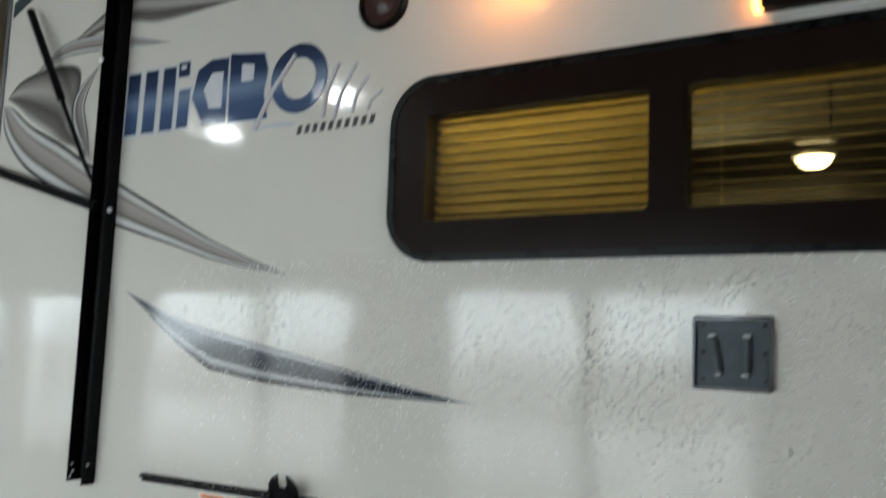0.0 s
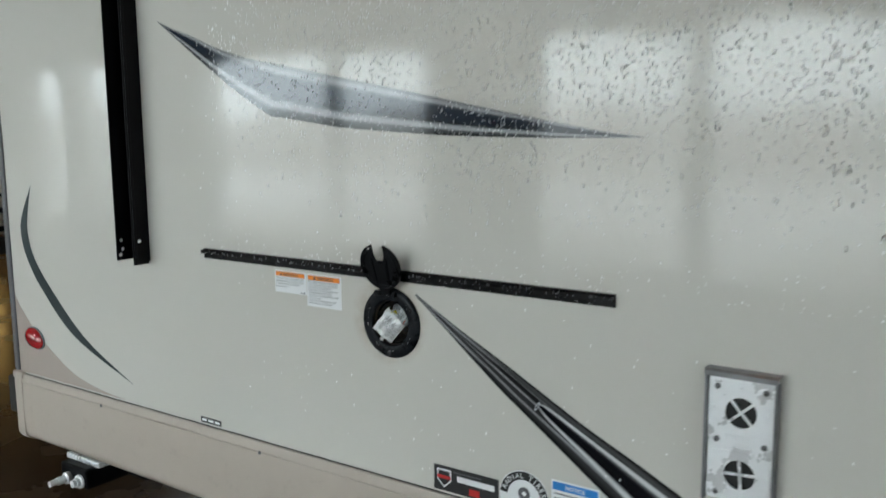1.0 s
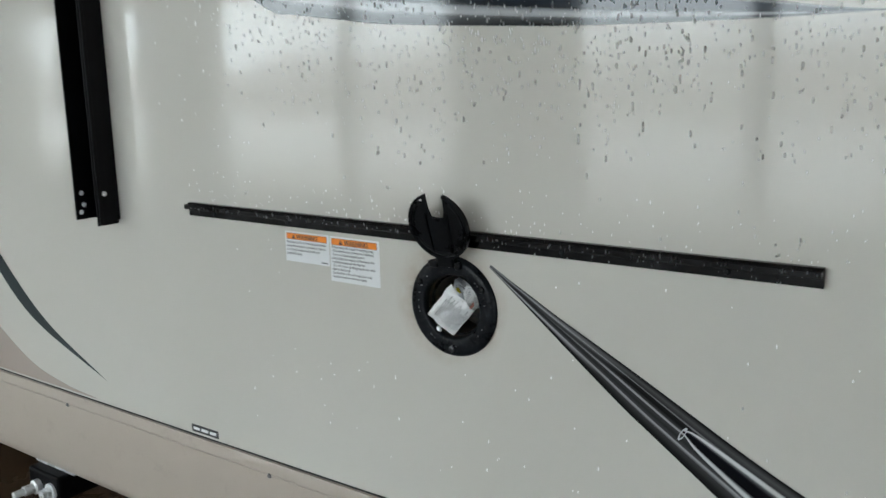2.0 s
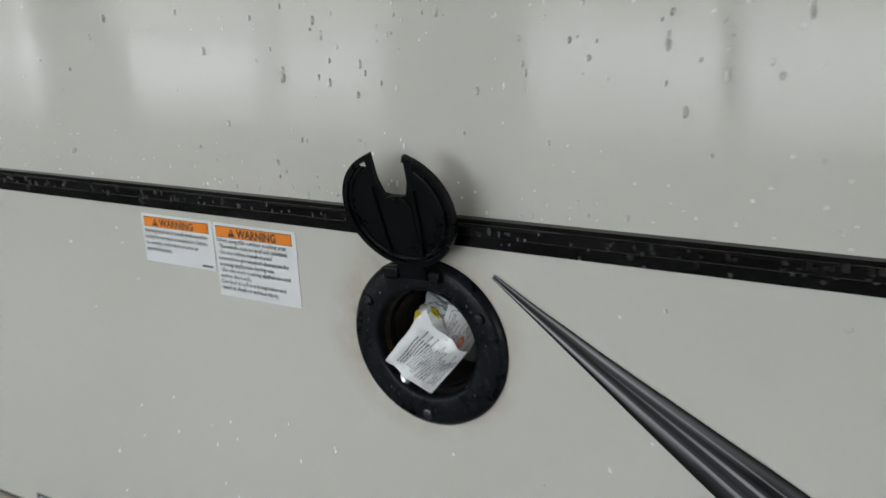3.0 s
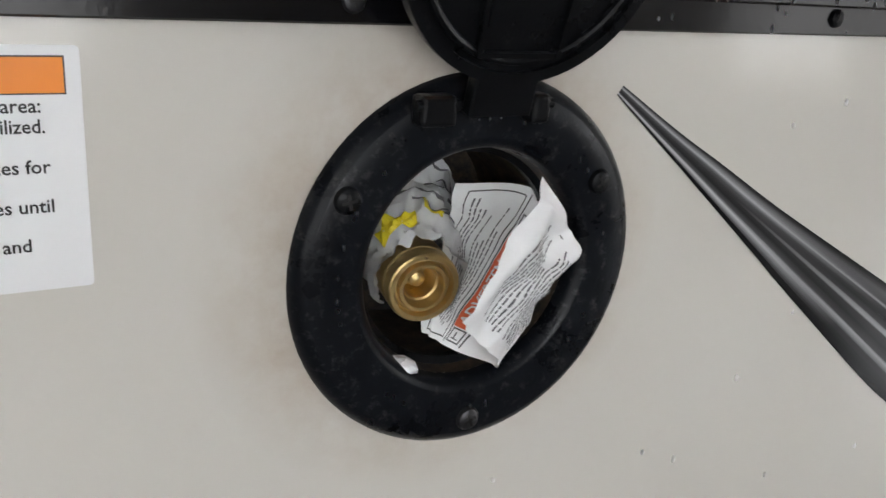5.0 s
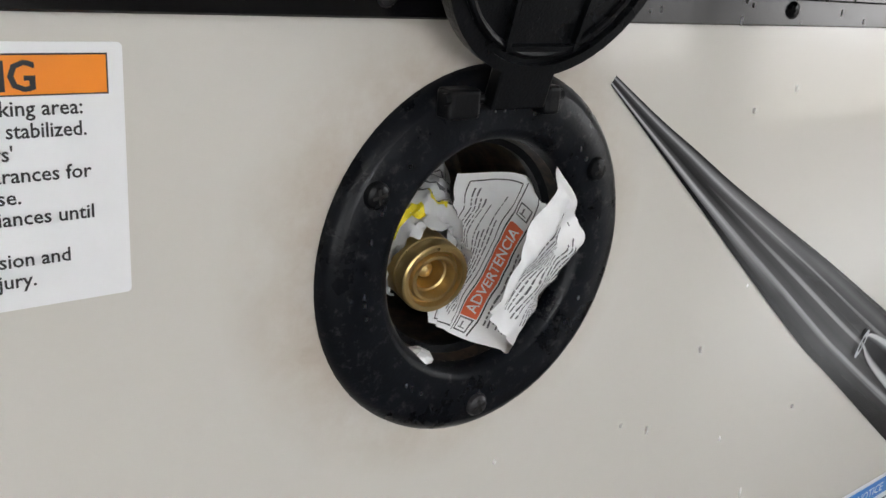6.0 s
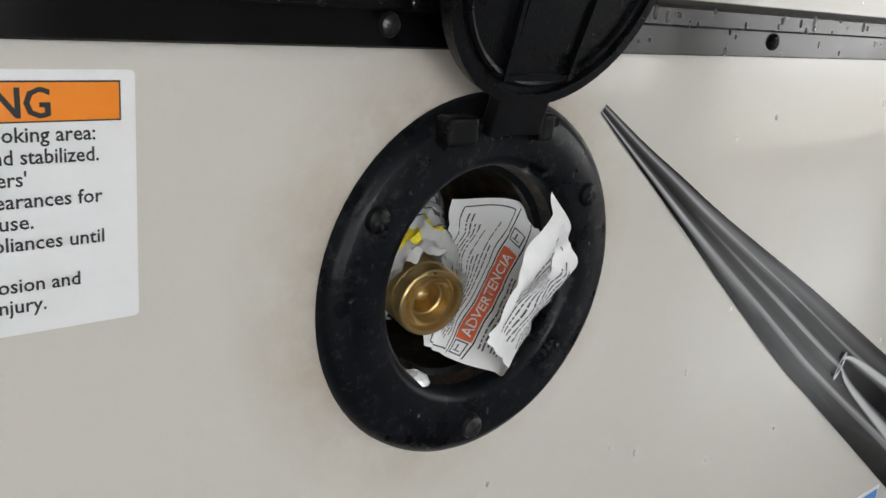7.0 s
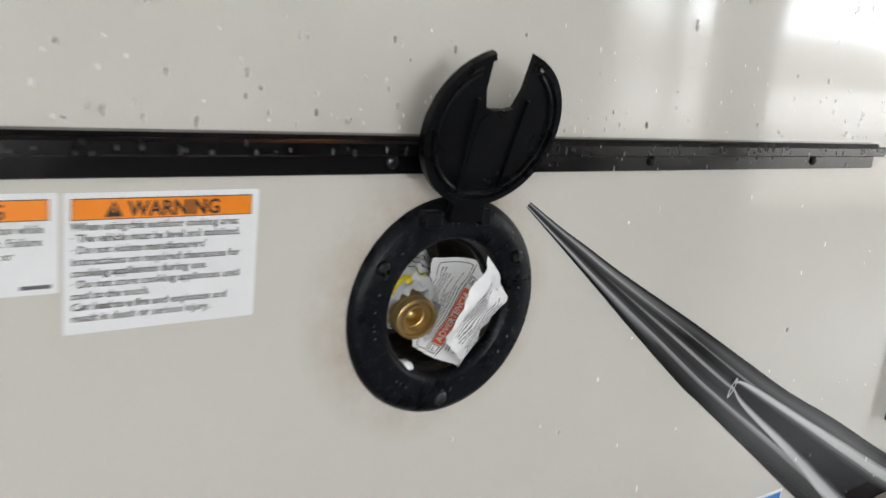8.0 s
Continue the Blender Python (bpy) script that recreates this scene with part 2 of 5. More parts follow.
M["slat"] = paint("blind_slat", (0.66, 0.55, 0.24), 0.5, vary=0.05, scale=10, bump=0.1)
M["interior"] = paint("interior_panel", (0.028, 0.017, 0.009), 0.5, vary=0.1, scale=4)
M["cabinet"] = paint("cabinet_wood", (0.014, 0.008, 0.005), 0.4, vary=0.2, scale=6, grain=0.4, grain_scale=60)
M["lamp_glow"] = paint("lamp_glow", (0.9, 0.85, 0.7), 0.4, emit=(1.0, 0.83, 0.5), power=9.0, bump=0)
M["amber"] = paint("amber_lens", (0.8, 0.25, 0.03), 0.25, emit=(1.0, 0.33, 0.06), power=9.0, bump=0)
M["red_lens"] = paint("red_lens", (0.42, 0.012, 0.016), 0.1, vary=0.15, scale=150, coat=0.5, bump=0.3)
M["floor"] = paint("polished_floor", (0.035, 0.021, 0.012), 0.26, vary=0.45, scale=1.6, dirt=(0.02, 0.012, 0.008), dirt_amount=0.5, rough_vary=0.4, bump=0.1, grain_scale=40, spec=0.3)
M["shop_wall"] = paint("shop_wall", (0.64, 0.62, 0.57), 0.7, vary=0.05, scale=2)
M["warm_wall"] = paint("warm_wall", (0.52, 0.30, 0.14), 0.7, vary=0.1, scale=2)
M["ceiling"] = paint("ceiling", (0.75, 0.74, 0.72), 0.8, vary=0.05, scale=2)
M["window_white"] = paint("window_white", (0.55, 0.54, 0.52), 0.5, vary=0.03)
M["cream"] = paint("cream_panel", (0.55, 0.50, 0.40), 0.3, vary=0.04, scale=3)
M["warm_glow"] = paint("warm_glow", (0.9, 0.7, 0.4), 0.5, emit=(1.0, 0.62, 0.2), power=4.0, bump=0)
M["bulb"] = paint("bulb_glow", (0.9, 0.9, 0.9), 0.5, emit=(0.95, 0.98, 1.0), power=80.0, bump=0)
M["rubber"] = paint("rubber", (0.015, 0.014, 0.013), 0.7, vary=0.2, scale=30)
M["cone"] = paint("speaker_cone", (0.03, 0.010, 0.009), 0.35, vary=0.2, scale=40)
M["water"] = glass("water", (1, 1, 1), 0.28, 1.33)


def outdoors(name):
    """The overcast yard beyond the shop windows: pale sky, a grey band of distance, snow on the ground."""
    m, nt, b = tree(name)
    co = nt.nodes.new("ShaderNodeTexCoord")
    sep = nt.nodes.new("ShaderNodeSeparateXYZ")
    nt.links.new(co.outputs["Object"], sep.inputs[0])
    nz = node(nt, "TexNoise", Scale=1.3, Detail=5.0)
    nt.links.new(co.outputs["Object"], nz.inputs["Vector"])
    mad = nt.nodes.new("ShaderNodeMath")
    mad.operation = "MULTIPLY_ADD"
    nt.links.new(nz.outputs["Fac"], mad.inputs[0])
    mad.inputs[1].default_value = 0.34
    nt.links.new(sep.outputs["Z"], mad.inputs[2])
    mr = node(nt, "MapRange")
    mr.inputs["From Min"].default_value, mr.inputs["From Max"].default_value = -1.7, 0.9
    nt.links.new(mad.outputs[0], mr.inputs["Value"])
    r = ramp(nt, mr.outputs[0], [(0.0, (0.10, 0.10, 0.09)), (0.27, (0.13, 0.13, 0.13)), (0.34, (0.24, 0.25, 0.26)), (0.42, (0.27, 0.28, 0.29)), (0.46, (0.13, 0.13, 0.13)), (0.54, (0.17, 0.17, 0.17)), (0.60, (0.24, 0.25, 0.26)), (0.645, (0.50, 0.54, 0.58)), (1.0, (0.56, 0.60, 0.63))])
    b.inputs["Base Color"].default_value = (0, 0, 0, 1)
    b.inputs["Roughness"].default_value = 1.0
    b.inputs["Specular IOR Level"].default_value = 0.0
    nt.links.new(r.outputs["Color"], b.inputs["Emission Color"])
    b.inputs["Emission Strength"].default_value = DAYLIGHT
    return m


M["outdoors"] = outdoors("yard_distance")


# ---- building helpers ----
BASE = {}


def thing(name, at, label, category, group="", kind=""):
    ob = new(name)
    ob.location = at
    ob.empty_display_size = 0.05
    BASE[name if ob.name == name else ob.name] = Vector(at)
    return tagged(ob, label, category, group, kind)


def mesh_of(name, bm, material, smooth=False):
    me = bpy.data.meshes.new(name)
    bm.normal_update()
    bm.to_mesh(me)
    bm.free()
    me.materials.append(material)
    if smooth:
        for p in me.polygons:
            p.use_smooth = True
        me.set_sharp_from_angle(angle=radians(35))
    return me


def part(name, bm, material, parent, label="", smooth=False):
    """One mesh, given in world metres, linked under a thing or a part."""
    base = BASE[parent.name]
    bmesh.ops.translate(bm, verts=bm.verts, vec=-base)
    ob = new(name, mesh_of(name, bm, material, smooth))
    ob.parent = parent
    BASE[ob.name] = base
    return tagged(ob, label)


def solo(name, bm, material, label, category, group="", kind="", smooth=False):
    """A thing or a piece of the setting that is one mesh; its origin lies at its middle."""
    c = sum((v.co for v in bm.verts), Vector()) / max(1, len(bm.verts))
    bmesh.ops.translate(bm, verts=bm.verts, vec=-c)
    ob = new(name, mesh_of(name, bm, material, smooth))
    ob.location = c
    BASE[ob.name] = c
    return tagged(ob, label, category, group, kind)


def box(x0, x1, y0, y1, z0, z1, bevel=0.0, bm=None, segs=2):
    own = bmesh.new()
    bmesh.ops.create_cube(own, size=1.0)
    for v in own.verts:
        v.co = Vector(((x0 + x1) / 2 + v.co.x * (x1 - x0), (y0 + y1) / 2 + v.co.y * (y1 - y0), (z0 + z1) / 2 + v.co.z * (z1 - z0)))
    if bevel > 0:
        bmesh.ops.bevel(own, geom=own.edges[:], offset=bevel, segments=segs, profile=0.5, affect="EDGES")
    return merged(bm, own)


def merged(bm, own):
    if bm is None:
        return own
    me = bpy.data.meshes.new("tmp")
    own.to_mesh(me)
    own.free()
    bm.from_mesh(me)
    bpy.data.meshes.remove(me)
    return bm


def lathe(profile, m, segs=48, closed=False, bm=None):
    """Turns a profile of (radius, height) round the local z axis, then moves it by m."""
    own = bmesh.new()
    rings = []
    for r, h in profile:
        if r < 1e-6:
            rings.append([own.verts.new((0, 0, h))])
        else:
            rings.append([own.verts.new((r * math.cos(2 * math.pi * k / segs), r * math.sin(2 * math.pi * k / segs), h)) for k in range(segs)])
    pairs = list(zip(rings, rings[1:])) + ([(rings[-1], rings[0])] if closed else [])
    for a, b in pairs:
        for k in range(segs):
            q = [a[k % len(a)], a[(k + 1) % len(a)], b[(k + 1) % len(b)], b[k % len(b)]]
            q = list(dict.fromkeys(q))
            if len(q) > 2:
                own.faces.new(q)
    bmesh.ops.recalc_face_normals(own, faces=own.faces)
    own.transform(m)
    return merged(bm, own)


def facing(x, y, z):
    """A pose on the wall whose local z points away from it, towards -y."""
    return pose(x, y, z, 90, 0, 0)


def tube(points, radius, segs=10, bm=None):
    """A round bar along a line of points."""
    own = bmesh.new()
    pts = [Vector(p) for p in points]
    rings = []
    for i, p in enumerate(pts):
        d = (pts[min(i + 1, len(pts) - 1)] - pts[max(i - 1, 0)]).normalized()
        a = d.orthogonal().normalized()
        if rings:
            a = (last - d * last.dot(d)).normalized()
        last = a
        b = d.cross(a)
        rings.append([own.verts.new(p + radius * (math.cos(2 * math.pi * k / segs) * a + math.sin(2 * math.pi * k / segs) * b)) for k in range(segs)])
    for a, b in zip(rings, rings[1:]):
        for k in range(segs):
            own.faces.new((a[k], a[(k + 1) % segs], b[(k + 1) % segs], b[k]))
    own.faces.new(rings[0][::-1])
    own.faces.new(rings[-1])
    bmesh.ops.recalc_face_normals(own, faces=own.faces)
    return merged(bm, own)


def spline(points, steps=10):
    """A smooth line through points in the plane."""
    p = [np.array(q, float) for q in points]
    p = [2 * p[0] - p[1]] + p + [2 * p[-1] - p[-2]]
    out = []
    for i in range(1, len(p) - 2):
        for k in range(steps):
            t = k / steps
            out.append(0.5 * (2 * p[i] + (p[i + 1] - p[i - 1]) * t + (2 * p[i - 1] - 5 * p[i] + 4 * p[i + 1] - p[i + 2]) * t * t + (3 * p[i] - p[i - 1] - 3 * p[i + 1] + p[i + 2]) * t ** 3))
    out.append(p[-2])
    return out


def resample(line, n):
    line = np.array(line)
    d = np.r_[0, np.cumsum(np.linalg.norm(np.diff(line, axis=0), axis=1))]
    s = np.linspace(0, d[-1], n)
    return np.stack([np.interp(s, d, line[:, 0]), np.interp(s, d, line[:, 1])], 1)


def blade(lower, upper, y, n=60, across=6, smooth=True):
    """A strip of vinyl film between two edges that run from tip to tip, with texture coordinates along and across it."""
    a = resample(spline(lower) if smooth else lower, n)
    b = resample(spline(upper) if smooth else upper, n)
    bm = bmesh.new()
    uv = bm.loops.layers.uv.new("UVMap")
    grid = [[bm.verts.new((*(a[i] * (1 - j / across) + b[i] * (j / across))[:1], y, (a[i] * (1 - j / across) + b[i] * (j / across))[1])) for j in range(across + 1)] for i in range(n)]
    for i in range(n - 1):
        for j in range(across):
            f = bm.faces.new((grid[i][j], grid[i + 1][j], grid[i + 1][j + 1], grid[i][j + 1]))
            for lp, (u, v) in zip(f.loops, ((i, j), (i + 1, j), (i + 1, j + 1), (i, j + 1))):
                lp[uv].uv = (u / (n - 1), v / across)
    bmesh.ops.recalc_face_normals(bm, faces=bm.faces)
    if bm.faces[:] and sum(f.normal.y for f in bm.faces) > 0:
        bmesh.ops.reverse_faces(bm, faces=bm.faces)
    return bm


def sheet(loops, y, thick, bm=None):
    """A flat plate in the wall's plane from an outline and its holes, from y back to y + thick."""
    own = bmesh.new()
    edges = []
    for loop in loops:
        vs = [own.verts.new((p[0], y, p[1])) for p in loop]
        edges += [own.edges.new((vs[k], vs[(k + 1) % len(vs)])) for k in range(len(vs))]
    bmesh.ops.triangle_fill(own, use_beauty=True, use_dissolve=False, edges=edges)
    bmesh.ops.recalc_face_normals(own, faces=own.faces)
    if sum(f.normal.y * f.calc_area() for f in own.faces) > 0:
        bmesh.ops.reverse_faces(own, faces=own.faces)
    front = own.faces[:]
    back = bmesh.ops.duplicate(own, geom=own.verts[:] + own.edges[:] + front)
    bv = [g for g in back["geom"] if isinstance(g, bmesh.types.BMVert)]
    bf = [g for g in back["geom"] if isinstance(g, bmesh.types.BMFace)]
    bmesh.ops.translate(own, verts=bv, vec=(0, thick, 0))
    bmesh.ops.reverse_faces(own, faces=bf)
    rim = [e for e in own.edges if len(e.link_faces) == 1]
    mate = {v: back["vert_map"][v] for v in own.verts if v in back["vert_map"]}
    for e in rim:
        a, b = e.verts
        if a in mate and b in mate and mate[a] in bv:
            own.faces.new((a, b, mate[b], mate[a]))
    bmesh.ops.recalc_face_normals(own, faces=own.faces)
    return merged(bm, own)


def circle(cx, cz, r, n=40, a0=0.0, a1=360.0):
    full = abs(a1 - a0) >= 360
    return [(cx + r * math.cos(radians(a0 + (a1 - a0) * k / (n if full else n - 1))), cz + r * math.sin(radians(a0 + (a1 - a0) * k / (n if full else n - 1)))) for k in range(n)]


def rounded(x0, x1, z0, z1, r, n=8):
    out = []
    for cx, cz, a in ((x1 - r, z1 - r, 0), (x0 + r, z1 - r, 90), (x0 + r, z0 + r, 180), (x1 - r, z0 + r, 270)):
        out += [(cx + r * math.cos(radians(a + 90 * k / n)), cz + r * math.sin(radians(a + 90 * k / n))) for k in range(n + 1)]
    return out


def words(text, size, align="LEFT", spacing=1.0):
    """A bmesh of letters in the local xy plane."""
    cu = bpy.data.curves.new("letters", "FONT")
    cu.body, cu.size, cu.align_x, cu.resolution_u, cu.space_character = text, size, align, 2, spacing
    cu.offset = 0.013 * size
    ob = bpy.data.objects.new("letters", cu)
    scene.collection.objects.link(ob)
    me = bpy.data.meshes.new_from_object(ob.evaluated_get(bpy.context.evaluated_depsgraph_get()))
    bpy.data.objects.remove(ob)
    bpy.data.curves.remove(cu)
    bm = bmesh.new()
    bm.from_mesh(me)
    bpy.data.meshes.remove(me)
    return bm


def lettering(text, x, y, z, size, align="LEFT", width=None, lean=0.0, spacing=1.0):
    """Letters on the wall at x, z, stretched to a width where one is given."""
    bm = words(text, size, align, spacing)
    xs = [v.co.x for v in bm.verts]
    if width and xs:
        bmesh.ops.scale(bm, vec=(width / (max(xs) - min(xs)), 1, 1), verts=bm.verts)
    bm.transform(pose(x, y, z, 90, lean, 0))
    return bm


def quad(x0, x1, z0, z1, y, bm=None):
    own = bmesh.new()
    own.faces.new([own.verts.new(p) for p in ((x0, y, z0), (x1, y, z0), (x1, y, z1), (x0, y, z1))])
    return merged(bm, own)


def screw(parent, x, y, z, r=0.004, h=0.0022, material=None, turn=20):
    """A pan head with a cross recess, standing out towards -y."""
    head = part("screw", lathe([(0, h), (r * 0.5, h * 0.95), (r * 0.85, h * 0.65), (r, h * 0.15), (r, -0.001)], facing(x, y, z), 16), material or M["screw"], parent, smooth=True)
    bm = None
    for a in (turn, turn + 90):
        own = box(-r * 0.55, r * 0.55, -r * 0.11, r * 0.11, h * 0.5, h * 1.03)
        own.transform(facing(x, y, z) @ pose(0, 0, 0, 0, 0, a))
        bm = merged(bm, own)
    part("recess", bm, M["slot"], head)
    return head


# ---- shop ----
X0, X1, Y0, Y1, ZC = -10.0, 9.0, -3.45, 6.5, 4.2
solo("floor", box(X0, X1, Y0, Y1, -0.1, 0.0), M["floor"], "dark brown polished shop floor with a wet sheen", "floor", kind="structure")
solo("ceiling", box(X0, X1, Y0, Y1, ZC, ZC + 0.1), M["ceiling"], "plain pale shop ceiling high above", "ceiling", kind="structure")
SHOP_WINDOWS = [(-6.75, -6.35), (-5.95, -5.22), (-4.40, -2.33), (-1.57, 0.37), (3.70, 4.60)]
# added opening out of view, brightens the trailer side: x from, x to, height
DOOR = (5.1, 8.6, 2.7)
WZ0, WZ1 = 0.50, 1.86
holes = [[(a, WZ0), (b, WZ0), (b, WZ1), (a, WZ1)] for a, b in SHOP_WINDOWS]
solo("wall_south", sheet([[(X0, 0.0), (DOOR[0], 0.0), (DOOR[0], DOOR[2]), (DOOR[1], DOOR[2]), (DOOR[1], 0.0), (X1, 0.0), (X1, ZC), (X0, ZC)]] + holes, Y0, 0.15), M["shop_wall"], "tan painted shop wall with daylight windows", "wall", kind="structure")
solo("wall_north", box(X0, X1, Y1, Y1 + 0.15, 0, ZC), M["warm_wall"], "plain warm tan shop wall", "wall", kind="structure")
solo("wall_west", box(X0 - 0.15, X0, Y0, Y1, 0, ZC), M["warm_wall"], "orange tan shop wall in warm lamp light", "wall", kind="structure")
solo("wall_east", box(X1, X1 + 0.15, Y0, Y1, 0, ZC), M["shop_wall"], "plain tan shop wall", "wall", kind="structure")
for k, (a, b) in enumerate(SHOP_WINDOWS):
    w = thing(f"window_{k + 2}", ((a + b) / 2, Y0 + 0.1, WZ0), "shop window with pale frame onto the overcast yard", "window", "shop windows", "structure")
    part("window_frame", sheet([[(a, WZ0), (b, WZ0), (b, WZ1), (a, WZ1)], [(a + 0.04, WZ0 + 0.04), (b - 0.04, WZ0 + 0.04), (b - 0.04, WZ1 - 0.04), (a + 0.04, WZ1 - 0.04)]], Y0 + 0.06, 0.05), M["window_white"], w)
    if b - a > 1.5:
        mid = (a + b) / 2 + (0.22 if k == 2 else 0.0)
        part("mullion", box(mid - 0.05, mid + 0.05, Y0 + 0.05, Y0 + 0.12, WZ0 + 0.04, WZ1 - 0.04), M["window_white"], w)
    elif b - a > 0.6:
        part("mullion", box((a + b) / 2 - 0.03, (a + b) / 2 + 0.03, Y0 + 0.05, Y0 + 0.12, WZ0 + 0.04, WZ1 - 0.04), M["window_white"], w)
# tracks and roll round the added light opening
dr = thing("door_1", (sum(DOOR[:2]) / 2, Y0, 0.0), "unseen overhead door opening added to let in more yard light", "door", kind="structure")
for x0, x1 in ((DOOR[0] - 0.12, DOOR[0]), (DOOR[1], DOOR[1] + 0.12)):
    part("door_track", box(x0, x1, Y0 + 0.151, Y0 + 0.22, 0.0, DOOR[2] + 0.3, 0.01), M["window_white"], dr)
part("door_roll", tube([(DOOR[0], Y0 + 0.4, DOOR[2] + 0.35), (DOOR[1], Y0 + 0.4, DOOR[2] + 0.35)], 0.2, 16), M["window_white"], dr)
solo("backdrop", box(X0 - 1, X1 + 4, Y0 - 0.72, Y0 - 0.7, -0.2, 3.6), M["outdoors"], "pale overcast sky over a snowy yard", "backdrop", kind="structure")
solo("ground", box(-300, 300, -300, 300, -0.35, -0.12), M["floor"], "dark wet ground round the shop", "ground", kind="structure")

def pendant(x, y, z):
    lamp = thing("pendant_lamp", (x, y, ZC), "glowing bell shaped shop lamp hanging from the ceiling", "light", "pendant lamps")
    part("cord", tube([(x, y, z + 0.25), (x, y, ZC)], 0.008), M["black_plastic"], lamp)
    part("shade", lathe([(0.03, 0.26), (0.05, 0.24), (0.09, 0.12), (0.16, 0.0), (0.155, 0.0), (0.085, 0.115), (0.04, 0.235)], pose(x, y, z), 24), M["window_white"], lamp, smooth=True)
    part("bulb", lathe([(0, -0.05), (0.06, -0.035), (0.085, 0.01), (0.07, 0.06), (0.03, 0.10), (0, 0.10)], pose(x, y, z), 20), M["bulb"], lamp, "glowing bulb", smooth=True)


for spot in ((-2.95, -2.6, 2.86), (-1.95, -2.6, 2.99), (-6.0, 4.6, 3.1)):
    pendant(*spot)

# ---- travel trailer: shell ----
TX0, TX1, TD, TZ = -1.255, 4.4, 2.15, 2.95
LINE = 0.717
RING = (0.0012, 1.0087)
WIN = (0.243, 1.490, 1.634, 2.036)
trailer = thing("travel_trailer", (1.5, 1.0, 0.5), "glossy champagne fibreglass travel trailer wet with rain, dark vinyl swooshes", "trailer")
part("side_wall", sheet([[(TX0, LINE - 0.03), (TX1, LINE - 0.03), (TX1, TZ), (TX0, TZ)],
                         circle(*RING, 0.050, 48), rounded(WIN[0] + 0.03, WIN[1] - 0.03, WIN[2] + 0.03, WIN[3] - 0.03, 0.08)], 0.0, 0.04), M["gelcoat"], trailer, "glossy champagne fibreglass side")
part("far_wall", box(TX0, TX1, TD - 0.04, TD, LINE - 0.03, TZ), M["gelcoat"], trailer)
part("rear_wall", box(TX0 + 0.002, TX0 + 0.04, 0.041, TD - 0.041, LINE - 0.03, TZ), M["gelcoat"], trailer)
part("front_wall", box(TX1 - 0.04, TX1 - 0.002, 0.041, TD - 0.041, LINE - 0.03, TZ), M["gelcoat"], trailer)
part("roof", box(TX0 - 0.01, TX1 + 0.01, -0.01, TD + 0.01, TZ + 0.002, TZ + 0.06, 0.02), M["ceiling"], trailer)
part("floor_panel", box(TX0 + 0.05, TX1 - 0.05, 0.05, TD - 0.05, 0.60, 0.68), M["cabinet"], trailer)
part("corner_trim", box(TX0 - 0.012, TX0 + 0.006, -0.006, 0.03, LINE + 0.006, TZ, 0.003), M["trim"], trailer, "grey metal corner trim")
for z in np.arange(0.80, 2.9, 0.15):
    part("trim_screw", lathe([(0, 0.0015), (0.0025, 0.001), (0.0032, 0)], facing(TX0 - 0.003, -0.006, z), 10), M["trim"], trailer)

# lower metal skirt: a bent profile swept along the side
def skirt_profile():
    out = [(0.004, LINE), (-0.007, LINE), (-0.0085, LINE - 0.003), (-0.0085, LINE - 0.020), (-0.006, LINE - 0.023)]
    out += [(-0.006 - 0.002 * math.sin(k / 6 * math.pi), LINE - 0.023 - 0.13 * k / 6) for k in range(1, 7)]
    out += [(-0.006 + 0.045 * (1 - math.cos(radians(a))), LINE - 0.153 - 0.034 * math.sin(radians(a))) for a in range(15, 91, 15)]
    return out + [(0.30, LINE - 0.19)]


def sweep_x(profile, x0, x1, n=1, thick=0.0):
    own = bmesh.new()
    rows = [[own.verts.new((x0 + (x1 - x0) * i / n, y, z)) for y, z in profile] for i in range(n + 1)]
    for a, b in zip(rows, rows[1:]):
        for k in range(len(profile) - 1):
            own.faces.new((a[k], b[k], b[k + 1], a[k + 1]))
    bmesh.ops.recalc_face_normals(own, faces=own.faces)
    if thick:
        bmesh.ops.solidify(own, geom=own.faces[:], thickness=thick)
    return own


part("skirt", sweep_x(skirt_profile(), TX0 + 0.012, TX1, 24, 0.0015), M["skirt"], trailer, "beige painted metal skirt", smooth=True)
part("skirt_gap", box(TX0, TX1, -0.0030, 0.002, LINE + 0.0005, LINE + 0.0016), M["ink"], trailer, "dark sealant line above the skirt")
end = [(-0.0095, LINE + 0.002)] + [(-0.0095, LINE - 0.155)] + [(-0.0095 + 0.045 * (1 - math.cos(radians(a))), LINE - 0.155 - 0.034 * math.sin(radians(a))) for a in range(15, 91, 15)] + [(0.30, LINE - 0.192)]
part("skirt_end_trim", sweep_x(end, TX0 - 0.012, TX0 + 0.020, 1, 0.003), M["skirt"], trailer, smooth=True)
part("trim_clip", box(TX0 - 0.014, TX0 + 0.030, -0.013, 0.0, LINE - 0.012, LINE + 0.006, 0.003), M["skirt"], trailer)
part("bumper_end", box(TX0 - 0.055, TX0 - 0.013, -0.006, TD - 0.03, LINE - 0.115, LINE - 0.015, 0.006), M["rubber"], trailer, "black rear bumper")
for x in (-0.886, -0.343, 0.2, 0.743, 1.29):
    part("rivet", lathe([(0, 0.0025), (0.003, 0.002), (0.0042, 0)], facing(x, -0.0085, 0.6950), 12), M["dull_steel"], trailer, smooth=True)
fender = [(a, b) for a, b in circle(0.62, 0.10, 0.64, 40, 0, 180)]
part("fender_trim", sheet([fender + circle(0.62, 0.10, 0.60, 40, 180, 0)], -0.022, 0.02), M["skirt"], trailer, "beige wheel arch moulding")

